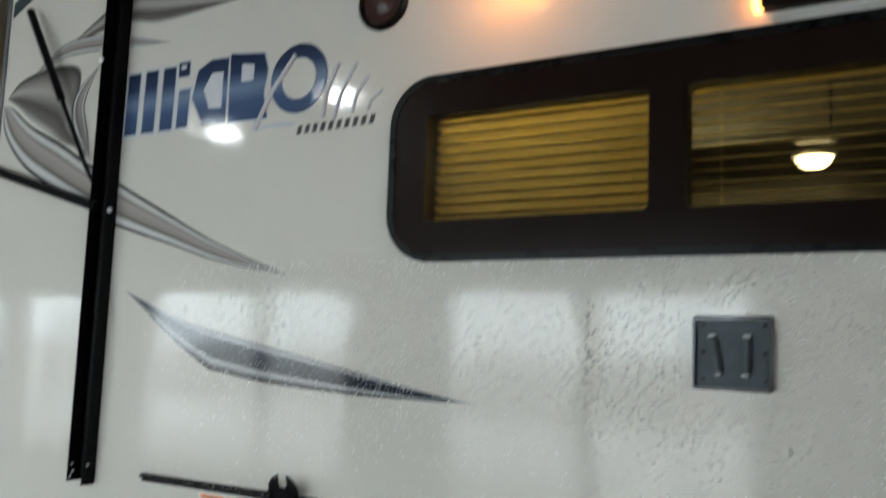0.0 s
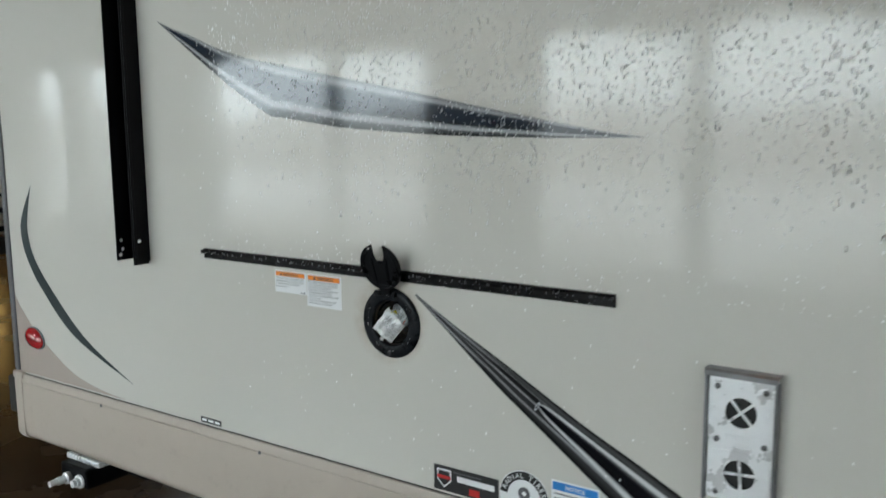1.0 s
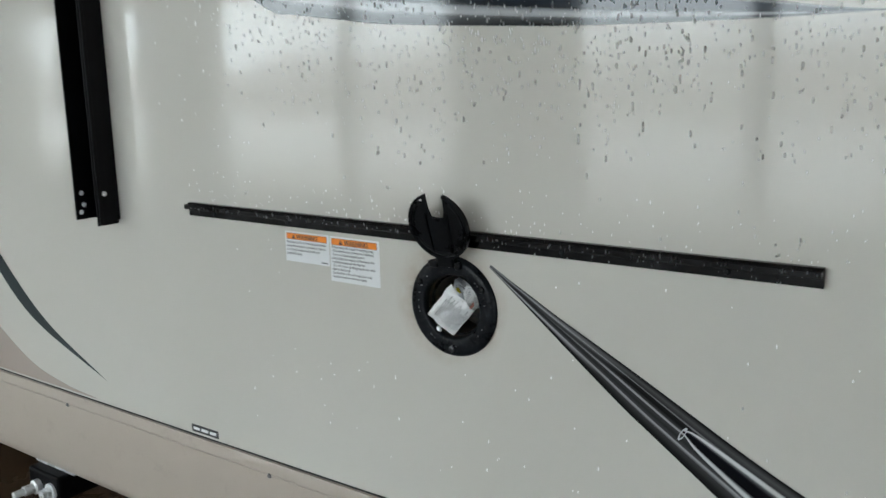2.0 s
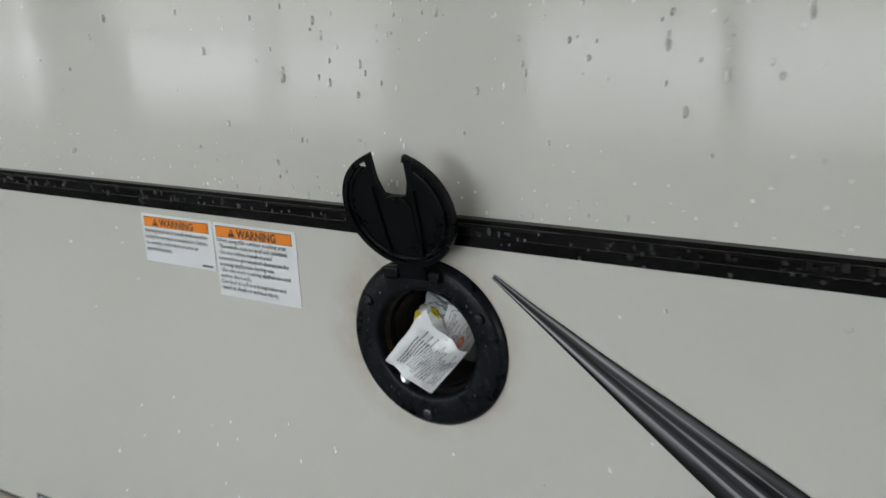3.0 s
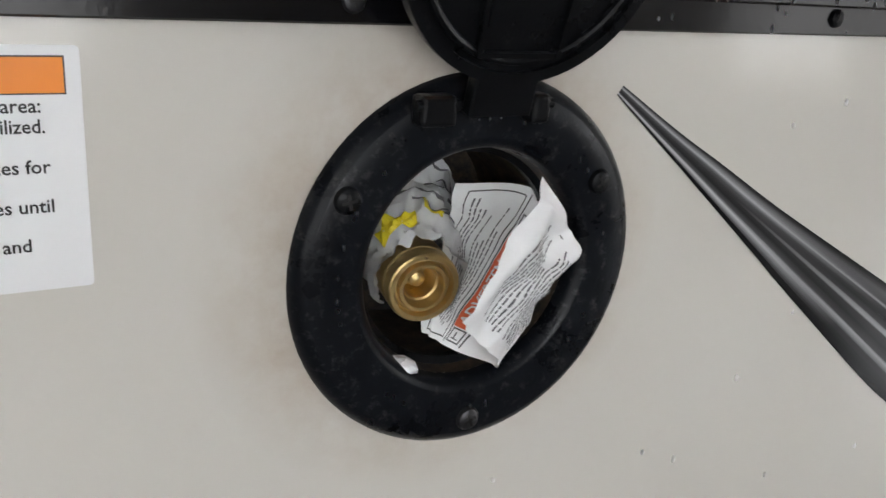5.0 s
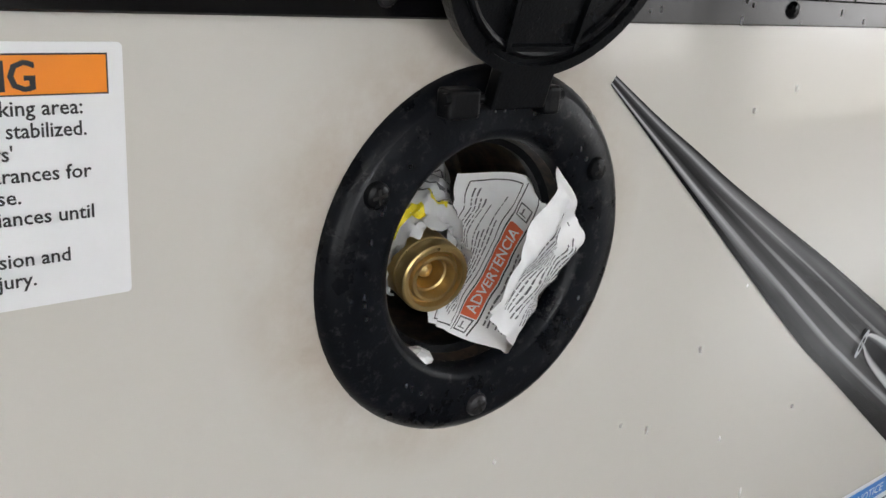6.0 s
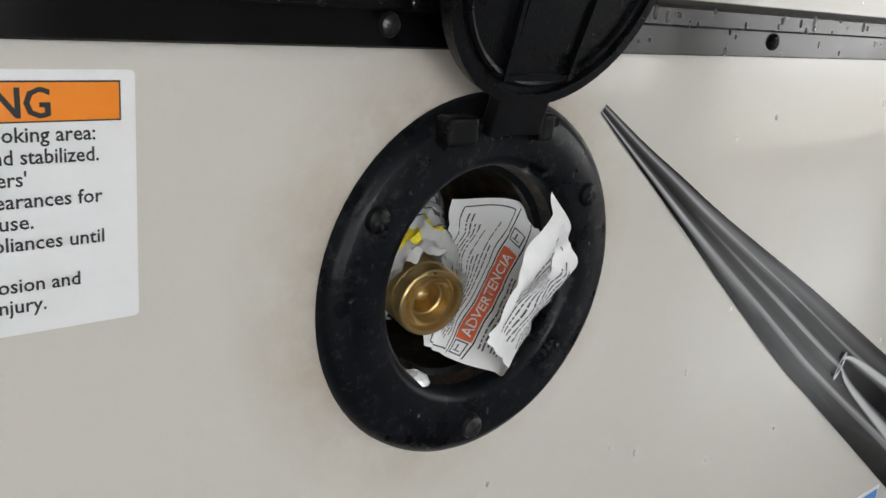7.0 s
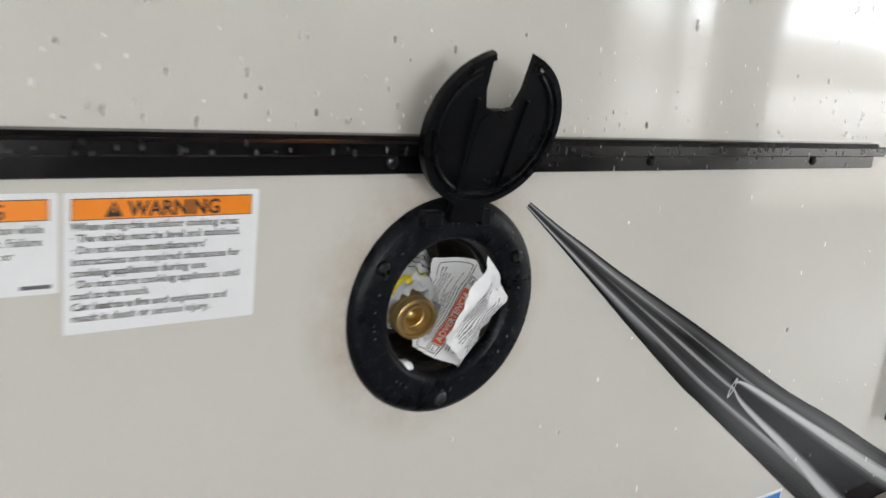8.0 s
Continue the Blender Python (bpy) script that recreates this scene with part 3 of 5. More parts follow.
# stabiliser jack under the rear corner
jack = thing("stabilizer_jack", (-1.16, 0.3, 0.40), "black folded stabiliser jack with bright bolt ends under the trailer", "jack")
part("arm", box(-1.225, -1.105, 0.075, 1.0, 0.395, 0.452, 0.006), M["arm"], jack)
part("mount", box(-1.235, -1.085, 0.10, 0.34, 0.4525, 0.468, 0.003), M["steel"], jack, "bare galvanised mounting plate")
part("hanger", box(-1.20, -1.13, 0.36, 0.44, 0.4525, 0.598, 0.003), M["arm"], jack)
part("hanger", box(-1.20, -1.13, 0.80, 0.88, 0.4525, 0.598, 0.003), M["arm"], jack)
part("foot", box(-1.10, -1.02, 0.20, 0.55, 0.398, 0.412, 0.003), M["arm"], jack)
for x, z, r, n in ((-1.185, 0.415, 0.011, 0.060), (-1.135, 0.415, 0.013, 0.026)):
    part("bolt", lathe([(0, n), (r * 0.75, n - 0.001), (r * 0.75, n * 0.6), (r, n * 0.6), (r, n * 0.25), (r * 1.5, n * 0.2), (r * 1.5, 0), (0, 0)], facing(x, 0.0755, z), 14), M["steel"], jack, "bright steel bolt end", smooth=True)

# ---- printed film on the side ----
FILM = -0.0006
part("tan_panel", sheet([[(TX0 + 0.007, LINE + 0.005)] + [(-0.80, LINE + 0.005)] + [tuple(p) for p in spline([(-0.80, LINE + 0.006), (-0.90, 0.731), (-1.015, 0.757), (-1.146, 0.828), (-1.222, 0.893), (TX0 + 0.007, 0.927)], 8)][1:]], FILM, 0.0005), M["tan"], trailer, "taupe film on the lower rear corner")
part("crescent", blade([(-1.135, 1.215), (-1.186, 1.135), (-1.196, 1.09), (-1.178, 1.03), (-1.120, 0.955), (-0.988, 0.848), (-0.760, 0.763)],
                       [(-1.135, 1.215), (-1.160, 1.135), (-1.163, 1.09), (-1.142, 1.03), (-1.068, 0.950), (-0.940, 0.848), (-0.760, 0.763)], FILM), M["moon"], trailer, "slate grey crescent stripe")
part("swoosh", blade([(-0.609, 1.573), (-0.530, 1.521), (-0.452, 1.470), (-0.36, 1.415), (-0.285, 1.376), (-0.255, 1.372), (-0.17, 1.361), (-0.083, 1.351), (0.136, 1.339), (0.300, 1.336), (0.398, 1.336), (0.470, 1.337)],
                     [(-0.609, 1.573), (-0.555, 1.553), (-0.499, 1.535), (-0.42, 1.506), (-0.337, 1.484), (-0.30, 1.477), (-0.20, 1.458), (-0.054, 1.431), (0.120, 1.398), (0.223, 1.378), (0.398, 1.346), (0.470, 1.337)], FILM, 90, 10), M["blade_a"], trailer, "slate and silver swoosh")
part("swoosh", blade([(0.0540, 1.0640), (0.0925, 1.0330), (0.135, 0.9985), (0.160, 0.978), (0.228, 0.924), (0.266, 0.897), (0.380, 0.815), (0.440, 0.772), (0.512, LINE + 0.006)],
                     [(0.0564, 1.0672), (0.0845, 1.0505), (0.112, 1.0355), (0.149, 1.0150), (0.235, 0.9705), (0.300, 0.9355), (0.380, 0.8925), (0.473, 0.8480), (0.570, 0.7985), (0.722, LINE + 0.006)], FILM, 90, 10), M["blade_b"], trailer, "charcoal and silver spear swoosh")
loop = [(0.2968 + 0.0042 * math.sin(a) + 0.0030 * math.cos(a), 0.9095 + 0.0080 * math.sin(a)) for a in [i * math.pi / 12 for i in range(24)]]
part("inset_loop", sheet([loop, [(0.2968 + 0.62 * (x - 0.2968), 0.9095 + 0.62 * (z - 0.9095)) for x, z in loop]], FILM * 3, 0.0002), M["logo_rim"], trailer, "small silver loop at the point of the wedge")
part("inset", blade([(0.297, 0.910), (0.318, 0.888), (0.399, 0.829), (0.498, 0.753), (0.545, LINE + 0.008)],
                    [(0.297, 0.914), (0.322, 0.908), (0.440, 0.849), (0.585, 0.776), (0.69, LINE + 0.008)], FILM * 2, 50, 8), M["blade_in"], trailer, "black inset wedge edged in silver")
for cx, cz, r, tilt in ((0.232, 1.361, 0.008, 70),):
    loop = lathe([(r * 0.62, 0.0), (r * 0.80, 0.0003), (r, 0.0)], Matrix.Identity(4), 24)
    loop.transform(facing(cx, FILM * 3, cz) @ pose(0, 0, 0, 0, 0, tilt) @ Matrix.Diagonal((1.2, 0.45, 1, 1)))
    part("glint", loop, M["logo_rim"], trailer)
# large swirl round the awning arm
part("swirl", blade([(-1.246, 2.158), (-1.222, 2.062), (-1.128, 1.963), (-0.995, 1.888), (-0.80, 1.806), (-0.69, 1.757), (-0.45, 1.692), (-0.275, 1.645), (-0.036, 1.604)],
                    [(-1.246, 2.158), (-1.19, 2.140), (-1.094, 2.078), (-0.932, 2.003), (-0.825, 1.946), (-0.70, 1.886), (-0.45, 1.768), (-0.277, 1.690), (-0.036, 1.604)], FILM, 90, 10), M["blade_c"], trailer, "silver swirl tail outlined in black")
part("swirl", blade([(-1.227, 2.177), (-1.160, 2.135), (-1.096, 2.092), (-0.950, 2.013), (-0.880, 1.990), (-0.815, 1.955)],
                    [(-1.227, 2.177), (-1.159, 2.227), (-1.020, 2.252), (-0.880, 2.225), (-0.890, 2.080), (-0.815, 1.955)], FILM * 2, 50, 8), M["blade_shade"], trailer, "shaded grey heart of the swirl")
part("swirl", blade([(-0.790, 2.232), (-0.876, 2.169), (-0.903, 2.115), (-0.886, 2.046), (-0.805, 1.950)],
                    [(-0.790, 2.232), (-0.833, 2.163), (-0.849, 2.108), (-0.828, 2.040), (-0.805, 1.950)], FILM * 3, 40, 6), M["blade_c"], trailer, "silver hook of the swirl")
part("swirl", blade([(-1.10, 2.24), (-0.95, 2.272), (-0.75, 2.268), (-0.50, 2.250)],
                    [(-1.10, 2.24), (-0.95, 2.318), (-0.75, 2.310), (-0.50, 2.250)], FILM * 3, 40, 6), M["blade_c"], trailer, "thin silver stroke")
part("swirl", blade([(-0.95, 2.305), (-0.70, 2.335), (-0.55, 2.315), (-0.26, 2.33)],
                    [(-0.95, 2.305), (-0.70, 2.42), (-0.50, 2.40), (-0.26, 2.33)], FILM, 40, 6), M["blade_shade"], trailer, "grey upper stroke")
part("swirl", blade([(-1.24, 2.44), (-1.12, 2.50), (-0.9, 2.62)], [(-1.24, 2.49), (-1.12, 2.56), (-0.9, 2.68)], FILM, 20, 4), M["moon"], trailer, "slate band high on the side")

# maker's mark: plain navy shapes with a pale edge
mark = thing("logo_mark", (-0.2, 0.0, 2.08), "navy blue mark of plain shapes with silver edges", "logo")


LAYER = [0]


def slab(pts, grow=0.007, slot=None):
    """A navy shape with a silver edge, and a silver slot down its middle where one is given."""
    c = np.mean(pts, 0)
    LAYER[0] += 1
    lift = -0.00003 * LAYER[0]
    shape = [tuple(p) for p in pts]
    wide = [tuple(np.array(p) + grow * np.sign(np.array(p) - c)) for p in pts]
    part("edge", sheet([wide], FILM + lift * 0.3, 0.0003), M["logo_rim"], mark)
    bm = sheet([shape], FILM * 2 + lift, 0.0003)
    uv = bm.loops.layers.uv.new("UVMap")
    for f in bm.faces:
        for lp in f.loops:
            lp[uv].uv = (lp.vert.co.x * 2, (lp.vert.co.z - 1.98) / 0.20)
    part("block", bm, M["navy"], mark)
    if slot:
        part("slot", sheet([slot], FILM * 3.4 + lift, 0.0003), M["logo_rim"], mark)


def upright(x, w, z0, z1, lean=0.012):
    slab([(x, z0), (x + w, z0), (x + w + lean, z1), (x + lean, z1)])


for x in (-0.668, -0.598, -0.528):
    upright(x, 0.048, 2.005, 2.178, 0.004)
upright(-0.464, 0.042, 2.006, 2.110, 0.004)
slab([(-0.466, 2.146), (-0.425, 2.146), (-0.425, 2.186), (-0.466, 2.186)], 0.004, [(-0.457, 2.166), (-0.437, 2.166), (-0.437, 2.178), (-0.457, 2.178)])
slab([(-0.366, 2.008), (-0.284, 2.003), (-0.284, 2.176), (-0.345, 2.178), (-0.392, 2.156), (-0.410, 2.081)], 0.004, [(-0.345, 2.048), (-0.300, 2.044), (-0.300, 2.140), (-0.340, 2.142), (-0.368, 2.100)])
slab([(-0.275, 2.003), (-0.142, 2.001), (-0.158, 2.068), (-0.147, 2.125), (-0.162, 2.170), (-0.278, 2.184)], 0.004, [(-0.236, 2.104), (-0.194, 2.104), (-0.194, 2.146), (-0.236, 2.152)])
hoop = lathe([(0.054, 0.0), (0.058, 0.0008), (0.086, 0.0008), (0.091, 0.0)], facing(-0.047, FILM, 2.090) @ Matrix.Diagonal((0.98, 0.96, 1, 1)), 40)
uvl = hoop.loops.layers.uv.new("UVMap")
for f in hoop.faces:
    for lp in f.loops:
        lp[uvl].uv = (lp.vert.co.x * 2, (lp.vert.co.z - 1.98) / 0.20)
part("hoop", hoop, M["navy"], mark, "navy ring")
for x0, z0, x1, z1, w in ((-0.180, 1.975, -0.060, 2.150, 0.013), (0.035, 1.985, 0.075, 2.110, 0.010), (0.068, 1.975, 0.128, 2.104, 0.009), (0.120, 1.985, 0.165, 2.070, 0.009), (0.165, 1.985, 0.204, 2.030, 0.008)):
    part("stroke", tube([(x0, FILM * 2, z0), ((x0 + x1) / 2 - 0.012, FILM * 2, (z0 + z1) / 2), (x1, FILM * 2, z1)], w / 2, 8), M["logo_rim"], mark)
part("underline", blade([(-0.20, 1.966), (-0.13, 1.974), (-0.07, 1.970), (-0.045, 1.978)], [(-0.20, 1.966), (-0.13, 1.986), (-0.07, 1.984), (-0.045, 1.978)], FILM * 2, 30, 2), M["logo_rim"], mark)
bm = None
for k in range(10):
    x, z = -0.045 + k * 0.0238, 1.948 + k * 0.0006
    bm = sheet([[(x, z), (x + 0.013, z), (x + 0.019, z + 0.022), (x + 0.006, z + 0.022)]], FILM * 2, 0.0005, bm)
part("print", bm, M["ink"], mark, "row of small dark bars")

# ---- window in the side ----
win = thing("window_1", (0.866, 0.0, 1.634), "dark framed tinted trailer window with drawn blinds and warm light inside", "window", kind="structure")
GL = [(0.334, 0.829), (0.899, 1.385)]
part("window_frame", sheet([rounded(*WIN, 0.105, 12)] + [rounded(a, b, 1.718, 1.951, 0.012, 4) for a, b in GL], -0.012, 0.045), M["window_frame"], win, "dark brown rounded frame")
part("rim", sheet([rounded(WIN[0] - 0.004, WIN[1] + 0.004, WIN[2] - 0.004, WIN[3] + 0.004, 0.109, 12), rounded(WIN[0] + 0.012, WIN[1] - 0.012, WIN[2] + 0.012, WIN[3] - 0.012, 0.093, 12)], -0.015, 0.0145), M["black_plastic"], win, "black rubber edge")
for a, b in GL:
    pane = part("pane", box(a + 0.001, b - 0.001, -0.006, -0.002, 1.719, 1.950), M["tinted"], win, "tinted glass pane")
    pane.visible_shadow = False
part("latch_rail", box(0.8295, 0.8985, -0.016, -0.0125, 1.72, 1.95, 0.001), M["window_frame"], win)
for a, b, tilt in ((0.322, 0.838, -31), (0.890, 1.395, 8)):
    blind = thing("venetian_blind", ((a + b) / 2, 0.06, 1.70), "yellowish venetian blind with narrow slats behind tinted glass", "blind", "window blinds")
    part("headrail", box(a, b, 0.047, 0.075, 1.955, 1.98, 0.002), M["slat"], blind)
    for k in range(11):
        z = 1.708 + k * 0.0228
        own = box(a, b, -0.0125, 0.0125, -0.0006, 0.0006)
        own.transform(pose(0, 0.062, z, tilt, 0, 0))
        part("slat", own, M["slat"], blind)
    for x in (a + 0.06, b - 0.06):
        part("cord", tube([(x, 0.0475, 1.70), (x, 0.0475, 1.96)], 0.0008, 6), M["slat"], blind)
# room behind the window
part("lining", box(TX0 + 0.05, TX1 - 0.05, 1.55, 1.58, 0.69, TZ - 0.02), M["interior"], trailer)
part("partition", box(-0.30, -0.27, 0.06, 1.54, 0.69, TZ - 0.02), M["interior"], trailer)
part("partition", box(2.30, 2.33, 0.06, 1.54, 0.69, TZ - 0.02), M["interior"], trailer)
cab = thing("overhead_cabinet", (0.9, 1.35, 2.06), "brown wooden overhead cabinet inside the trailer", "cabinet")
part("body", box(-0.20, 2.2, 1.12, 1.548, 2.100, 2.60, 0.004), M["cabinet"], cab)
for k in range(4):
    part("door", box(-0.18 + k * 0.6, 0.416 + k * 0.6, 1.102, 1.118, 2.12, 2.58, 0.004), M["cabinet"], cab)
dome = thing("dome_light", (0.945, 1.28, 2.097), "small glowing dome light under the cabinet", "light")
part("base", lathe([(0, 0.004), (0.062, 0.004), (0.066, 0.0), (0.066, -0.012), (0.058, -0.014), (0, -0.014)], pose(0.945, 1.28, 2.095), 28), M["ceiling"], dome, smooth=True)
part("lens", lathe([(0.055, -0.0145), (0.054, -0.022), (0.046, -0.036), (0.03, -0.046), (0, -0.050)], pose(0.945, 1.28, 2.095), 28), M["lamp_glow"], dome, "glowing glass dome", smooth=True)
# unseen fill lamp added close behind the left blind, apart from the dome
glow = new("blind_fill", bpy.data.lights.new("blind_fill", "POINT"))
glow.location, glow.data.energy, glow.data.color, glow.data.shadow_soft_size = (0.50, 0.28, 2.20), 18.0, (1.0, 0.86, 0.45), 0.06

# ---- fixtures high on the side ----
amber = thing("porch_light", (0.53, 0.0, 2.26), "amber porch light glowing on the trailer side", "light")
part("base", box(0.465, 0.595, -0.022, -0.0005, 2.215, 2.315, 0.008), M["black_plastic"], amber)
part("lens", box(0.475, 0.585, -0.052, -0.0225, 2.223, 2.307, 0.012), M["amber"], amber, "glowing amber lens")
al = new("porch_lamp", bpy.data.lights.new("porch_lamp", "POINT"))
al.location, al.data.energy, al.data.color, al.data.shadow_soft_size = (0.53, -0.10, 2.235), 0.9, (1.0, 0.36, 0.08), 0.04
spk = thing("speaker", (0.197, 0.0, 2.235), "round dark outdoor speaker on the trailer side", "speaker")
part("rim", lathe([(0.068, 0.0005), (0.068, 0.008), (0.062, 0.014), (0.055, 0.012), (0.052, 0.006)], facing(0.197, 0.0, 2.238), 40), M["black_plastic"], spk, smooth=True)
part("cone", lathe([(0.0525, 0.006), (0.03, 0.002), (0.018, 0.010), (0, 0.013)], facing(0.197, 0.0, 2.238), 32), M["cone"], spk, "dark reddish cone", smooth=True)
hood = thing("awning_light", (1.3, 0.0, 2.08), "dark light bar with an orange end above the window", "light")
part("bar", box(1.035, 1.62, -0.035, -0.0005, 2.066, 2.115, 0.006), M["window_frame"], hood)
part("end_lens", box(1.022, 1.0345, -0.03, -0.0005, 2.068, 2.112, 0.003), M["amber"], hood, "orange end cap")
part("trim_strip", box(1.05, 1.62, -0.010, -0.0005, 2.050, 2.058, 0.002), M["window_white"], hood, "pale strip under the bar")

# ---- awning arm and its struts ----
arm = thing("awning_support", (-0.70, 0.0, 1.06), "black folded awning support of two channels, bolted to the side", "awning support")


def flange(x0, x1, y0, y1, z0, z1):
    """An upright flat bar whose outer edge is rolled over."""
    own = bmesh.new()
    plan = [(x0, y1), (x0, y0 + 0.0012), (x0 + 0.0006, y0), (x1 - 0.0006, y0), (x1, y0 + 0.0012), (x1, y1)]
    lo, hi = ([own.verts.new((x, y, z)) for x, y in plan] for z in (z0, z1))
    for k in range(len(plan)):
        own.faces.new((lo[k], lo[(k + 1) % len(plan)], hi[(k + 1) % len(plan)], hi[k]))
    own.faces.new(lo[::-1])
    own.faces.new(hi)
    bmesh.ops.recalc_face_normals(own, faces=own.faces)
    return own


part("inner_flange", flange(-0.7375, -0.7345, -0.042, -0.004, 1.064, 2.80), M["arm"], arm)
part("outer_flange", flange(-0.6780, -0.6750, -0.042, -0.004, 1.058, 2.80), M["arm"], arm)
part("web", box(-0.7375, -0.6750, -0.0038, -0.0005, 1.064, 2.80), M["arm"], arm)
part("lip", box(-0.6745, -0.6715, -0.040, -0.034, 1.060, 2.80, 0.001), M["arm"], arm)
for y, z in ((-0.030, 1.108), (-0.027, 1.088), (-0.033, 1.076)):
    part("hole_plug", lathe([(0, 0.0010), (0.0036, 0.0008), (0.0042, 0)], pose(-0.7345, y, z, 0, 90, 0), 12), M["steel"], arm)
part("bolt", lathe([(0, 0.002), (0.0034, 0.0016), (0.0042, 0)], pose(-0.6750, -0.026, 1.110, 0, 90, 0), 12), M["steel"], arm, smooth=True)
part("bolt", lathe([(0, 0.006), (0.006, 0.005), (0.008, 0)], pose(-0.6750, -0.024, 1.793, 0, 90, 0), 14), M["steel"], arm, "bright pivot bolt", smooth=True)
part("bolt", lathe([(0, 0.006), (0.006, 0.005), (0.008, 0)], facing(-0.736, -0.042, 2.221), 14), M["steel"], arm, smooth=True)
part("strut", tube([(-0.742, -0.026, 1.865), (-0.785, -0.030, 1.925), (-0.921, -0.032, 2.142), (-1.100, -0.034, 2.43)], 0.0065), M["arm"], arm, "thin black gas strut")
part("strut_sleeve", tube([(-0.915, -0.0325, 2.133), (-1.100, -0.0345, 2.43)], 0.012), M["arm"], arm)
own = box(-0.277, 0.277, -0.010, 0.010, -0.013, 0.013, 0.004)
own.transform(pose(-0.995, -0.028, 1.881, 0, 16.0, 0))
part("brace", own, M["arm"], arm, "black brace bar")
part("brace_cap", lathe([(0, 0.03), (0.012, 0.03), (0.018, 0.02), (0.018, -0.02), (0, -0.02)], pose(-1.262, -0.028, 1.957, 0, -75, 0), 16), M["black_plastic"], arm, smooth=True)

# ---- outlet bracket ----
bracket = thing("bracket_plate", (0.98, 0.0, 1.457), "square dark grey textured mounting plate with two raised slots", "bracket")
M["grey_plastic"] = paint("grey_plastic", (0.045, 0.058, 0.072), 0.42, vary=0.2, scale=40, bump=0.5, grain_scale=700, spec=0.3)
# pale grey that paints the highlights at the latch ends
M["pale_tip"] = paint("highlight_plastic", (0.36, 0.37, 0.38), 0.5, vary=0.2, scale=90)
part("plate", box(0.9165, 1.0475, -0.004, -0.0005, 1.395, 1.519, 0.001), M["grey_plastic"], bracket)
part("rim", sheet([rounded(0.9125, 1.0495, 1.391, 1.521, 0.006, 4), rounded(0.9165, 1.0430, 1.3965, 1.5120, 0.004, 4)], -0.014, 0.012), M["black_metal"], bracket, "deep black frame")
for x, lean in ((0.951, -10), (1.004, 3)):
    own = box(-0.0045, 0.0045, -0.014, -0.004, -0.031, 0.031, 0.0015)
    own.transform(pose(x, 0, 1.452, 0, lean, 0))
    latch = part("latch", own, M["grey_plastic"], bracket)
    own = box(0.0048, 0.0085, -0.012, -0.004, -0.029, 0.029)
    own.transform(pose(x, 0, 1.452, 0, lean, 0))
    part("slot", own, M["black_plastic"], latch, "black slot beside the latch")
    # end blocks carry the bright highlights as colour
    for dz in (-0.034, 0.034):
        own = box(-0.0060, 0.0060, -0.0120, -0.004, dz - 0.003, dz + 0.003, 0.001)
        own.transform(pose(x, 0, 1.452, 0, lean, 0))
        part("highlight_end", own, M["pale_tip"], latch, "pale end with the highlight put into its colour")
for x, z in ((0.929, 1.505), (1.035, 1.505), (0.929, 1.409), (1.035, 1.409), (0.929, 1.457), (1.035, 1.457)):
    screw(bracket, x, -0.004, z, 0.0038, 0.0022, M["black_plastic"])

# ---- furnace vent ----
vent = thing("furnace_vent", (0.621, 0.0, 0.845), "bright zinc furnace vent with two crossed round openings", "vent")
C1, C2, VR = (0.619, 0.961), (0.620, 0.872), 0.0215
part("plate", sheet([rounded(0.574, 0.664, 0.832, 1.010, 0.004, 3), circle(*C1, VR, 28), circle(*C2, VR, 28)], -0.010, 0.002), M["steel"], vent)
part("lower_plate", sheet([rounded(0.577, 0.661, 0.8345, 0.905, 0.003, 3), circle(*C2, VR, 28)], -0.0115, 0.0013), M["steel"], vent)
part("hood", sweep_x([(0.0, 1.021), (-0.016, 1.021), (-0.020, 1.018), (-0.020, 1.011), (-0.011, 1.0095)], 0.570, 0.670, 1, 0.0012), M["dull_steel"], vent, "folded top lip", smooth=True)
for x in (0.5715, 0.6665):
    part("side_lip", box(x - 0.002, x + 0.002, -0.016, -0.0005, 0.829, 1.0095, 0.001), M["dull_steel"], vent)
part("back", box(0.576, 0.662, -0.004, -0.0008, 0.834, 1.008), M["slot"], vent, "black inside of the vent")
for (cx, cz), turn in ((C1, 42), (C2, 4)):
    for a in (turn, turn + 90):
        own = box(-VR * 1.06, VR * 1.06, -0.002, 0.002, -0.0012, 0.0012)
        own.transform(facing(cx, -0.0075, cz) @ pose(0, 0, 0, 0, 0, a))
        part("cross_bar", own, M["steel"], vent)
for x, z in ((0.586, 0.995), (0.652, 0.995), (0.587, 0.919), (0.652, 0.918), (0.588, 0.842), (0.652, 0.842)):
    screw(vent, x, -0.0105, z, 0.0042, 0.003, M["dull_steel"])
for x, z in ((0.581, 0.964), (0.656, 0.964), (0.619, 0.996)):
    part("rivet", lathe([(0, 0.0015), (0.002, 0.001), (0.0026, 0)], facing(x, -0.010, z), 10), M["steel"], vent)
bm = None
for k in range(8):
    bm = box(0.597 + k * 0.0062, 0.6012 + k * 0.0062, -0.0112, -0.0099, 0.9205, 0.9285, bm=bm)
part("stamping", bm, M["steel"], vent, "row of stamped raised bars")

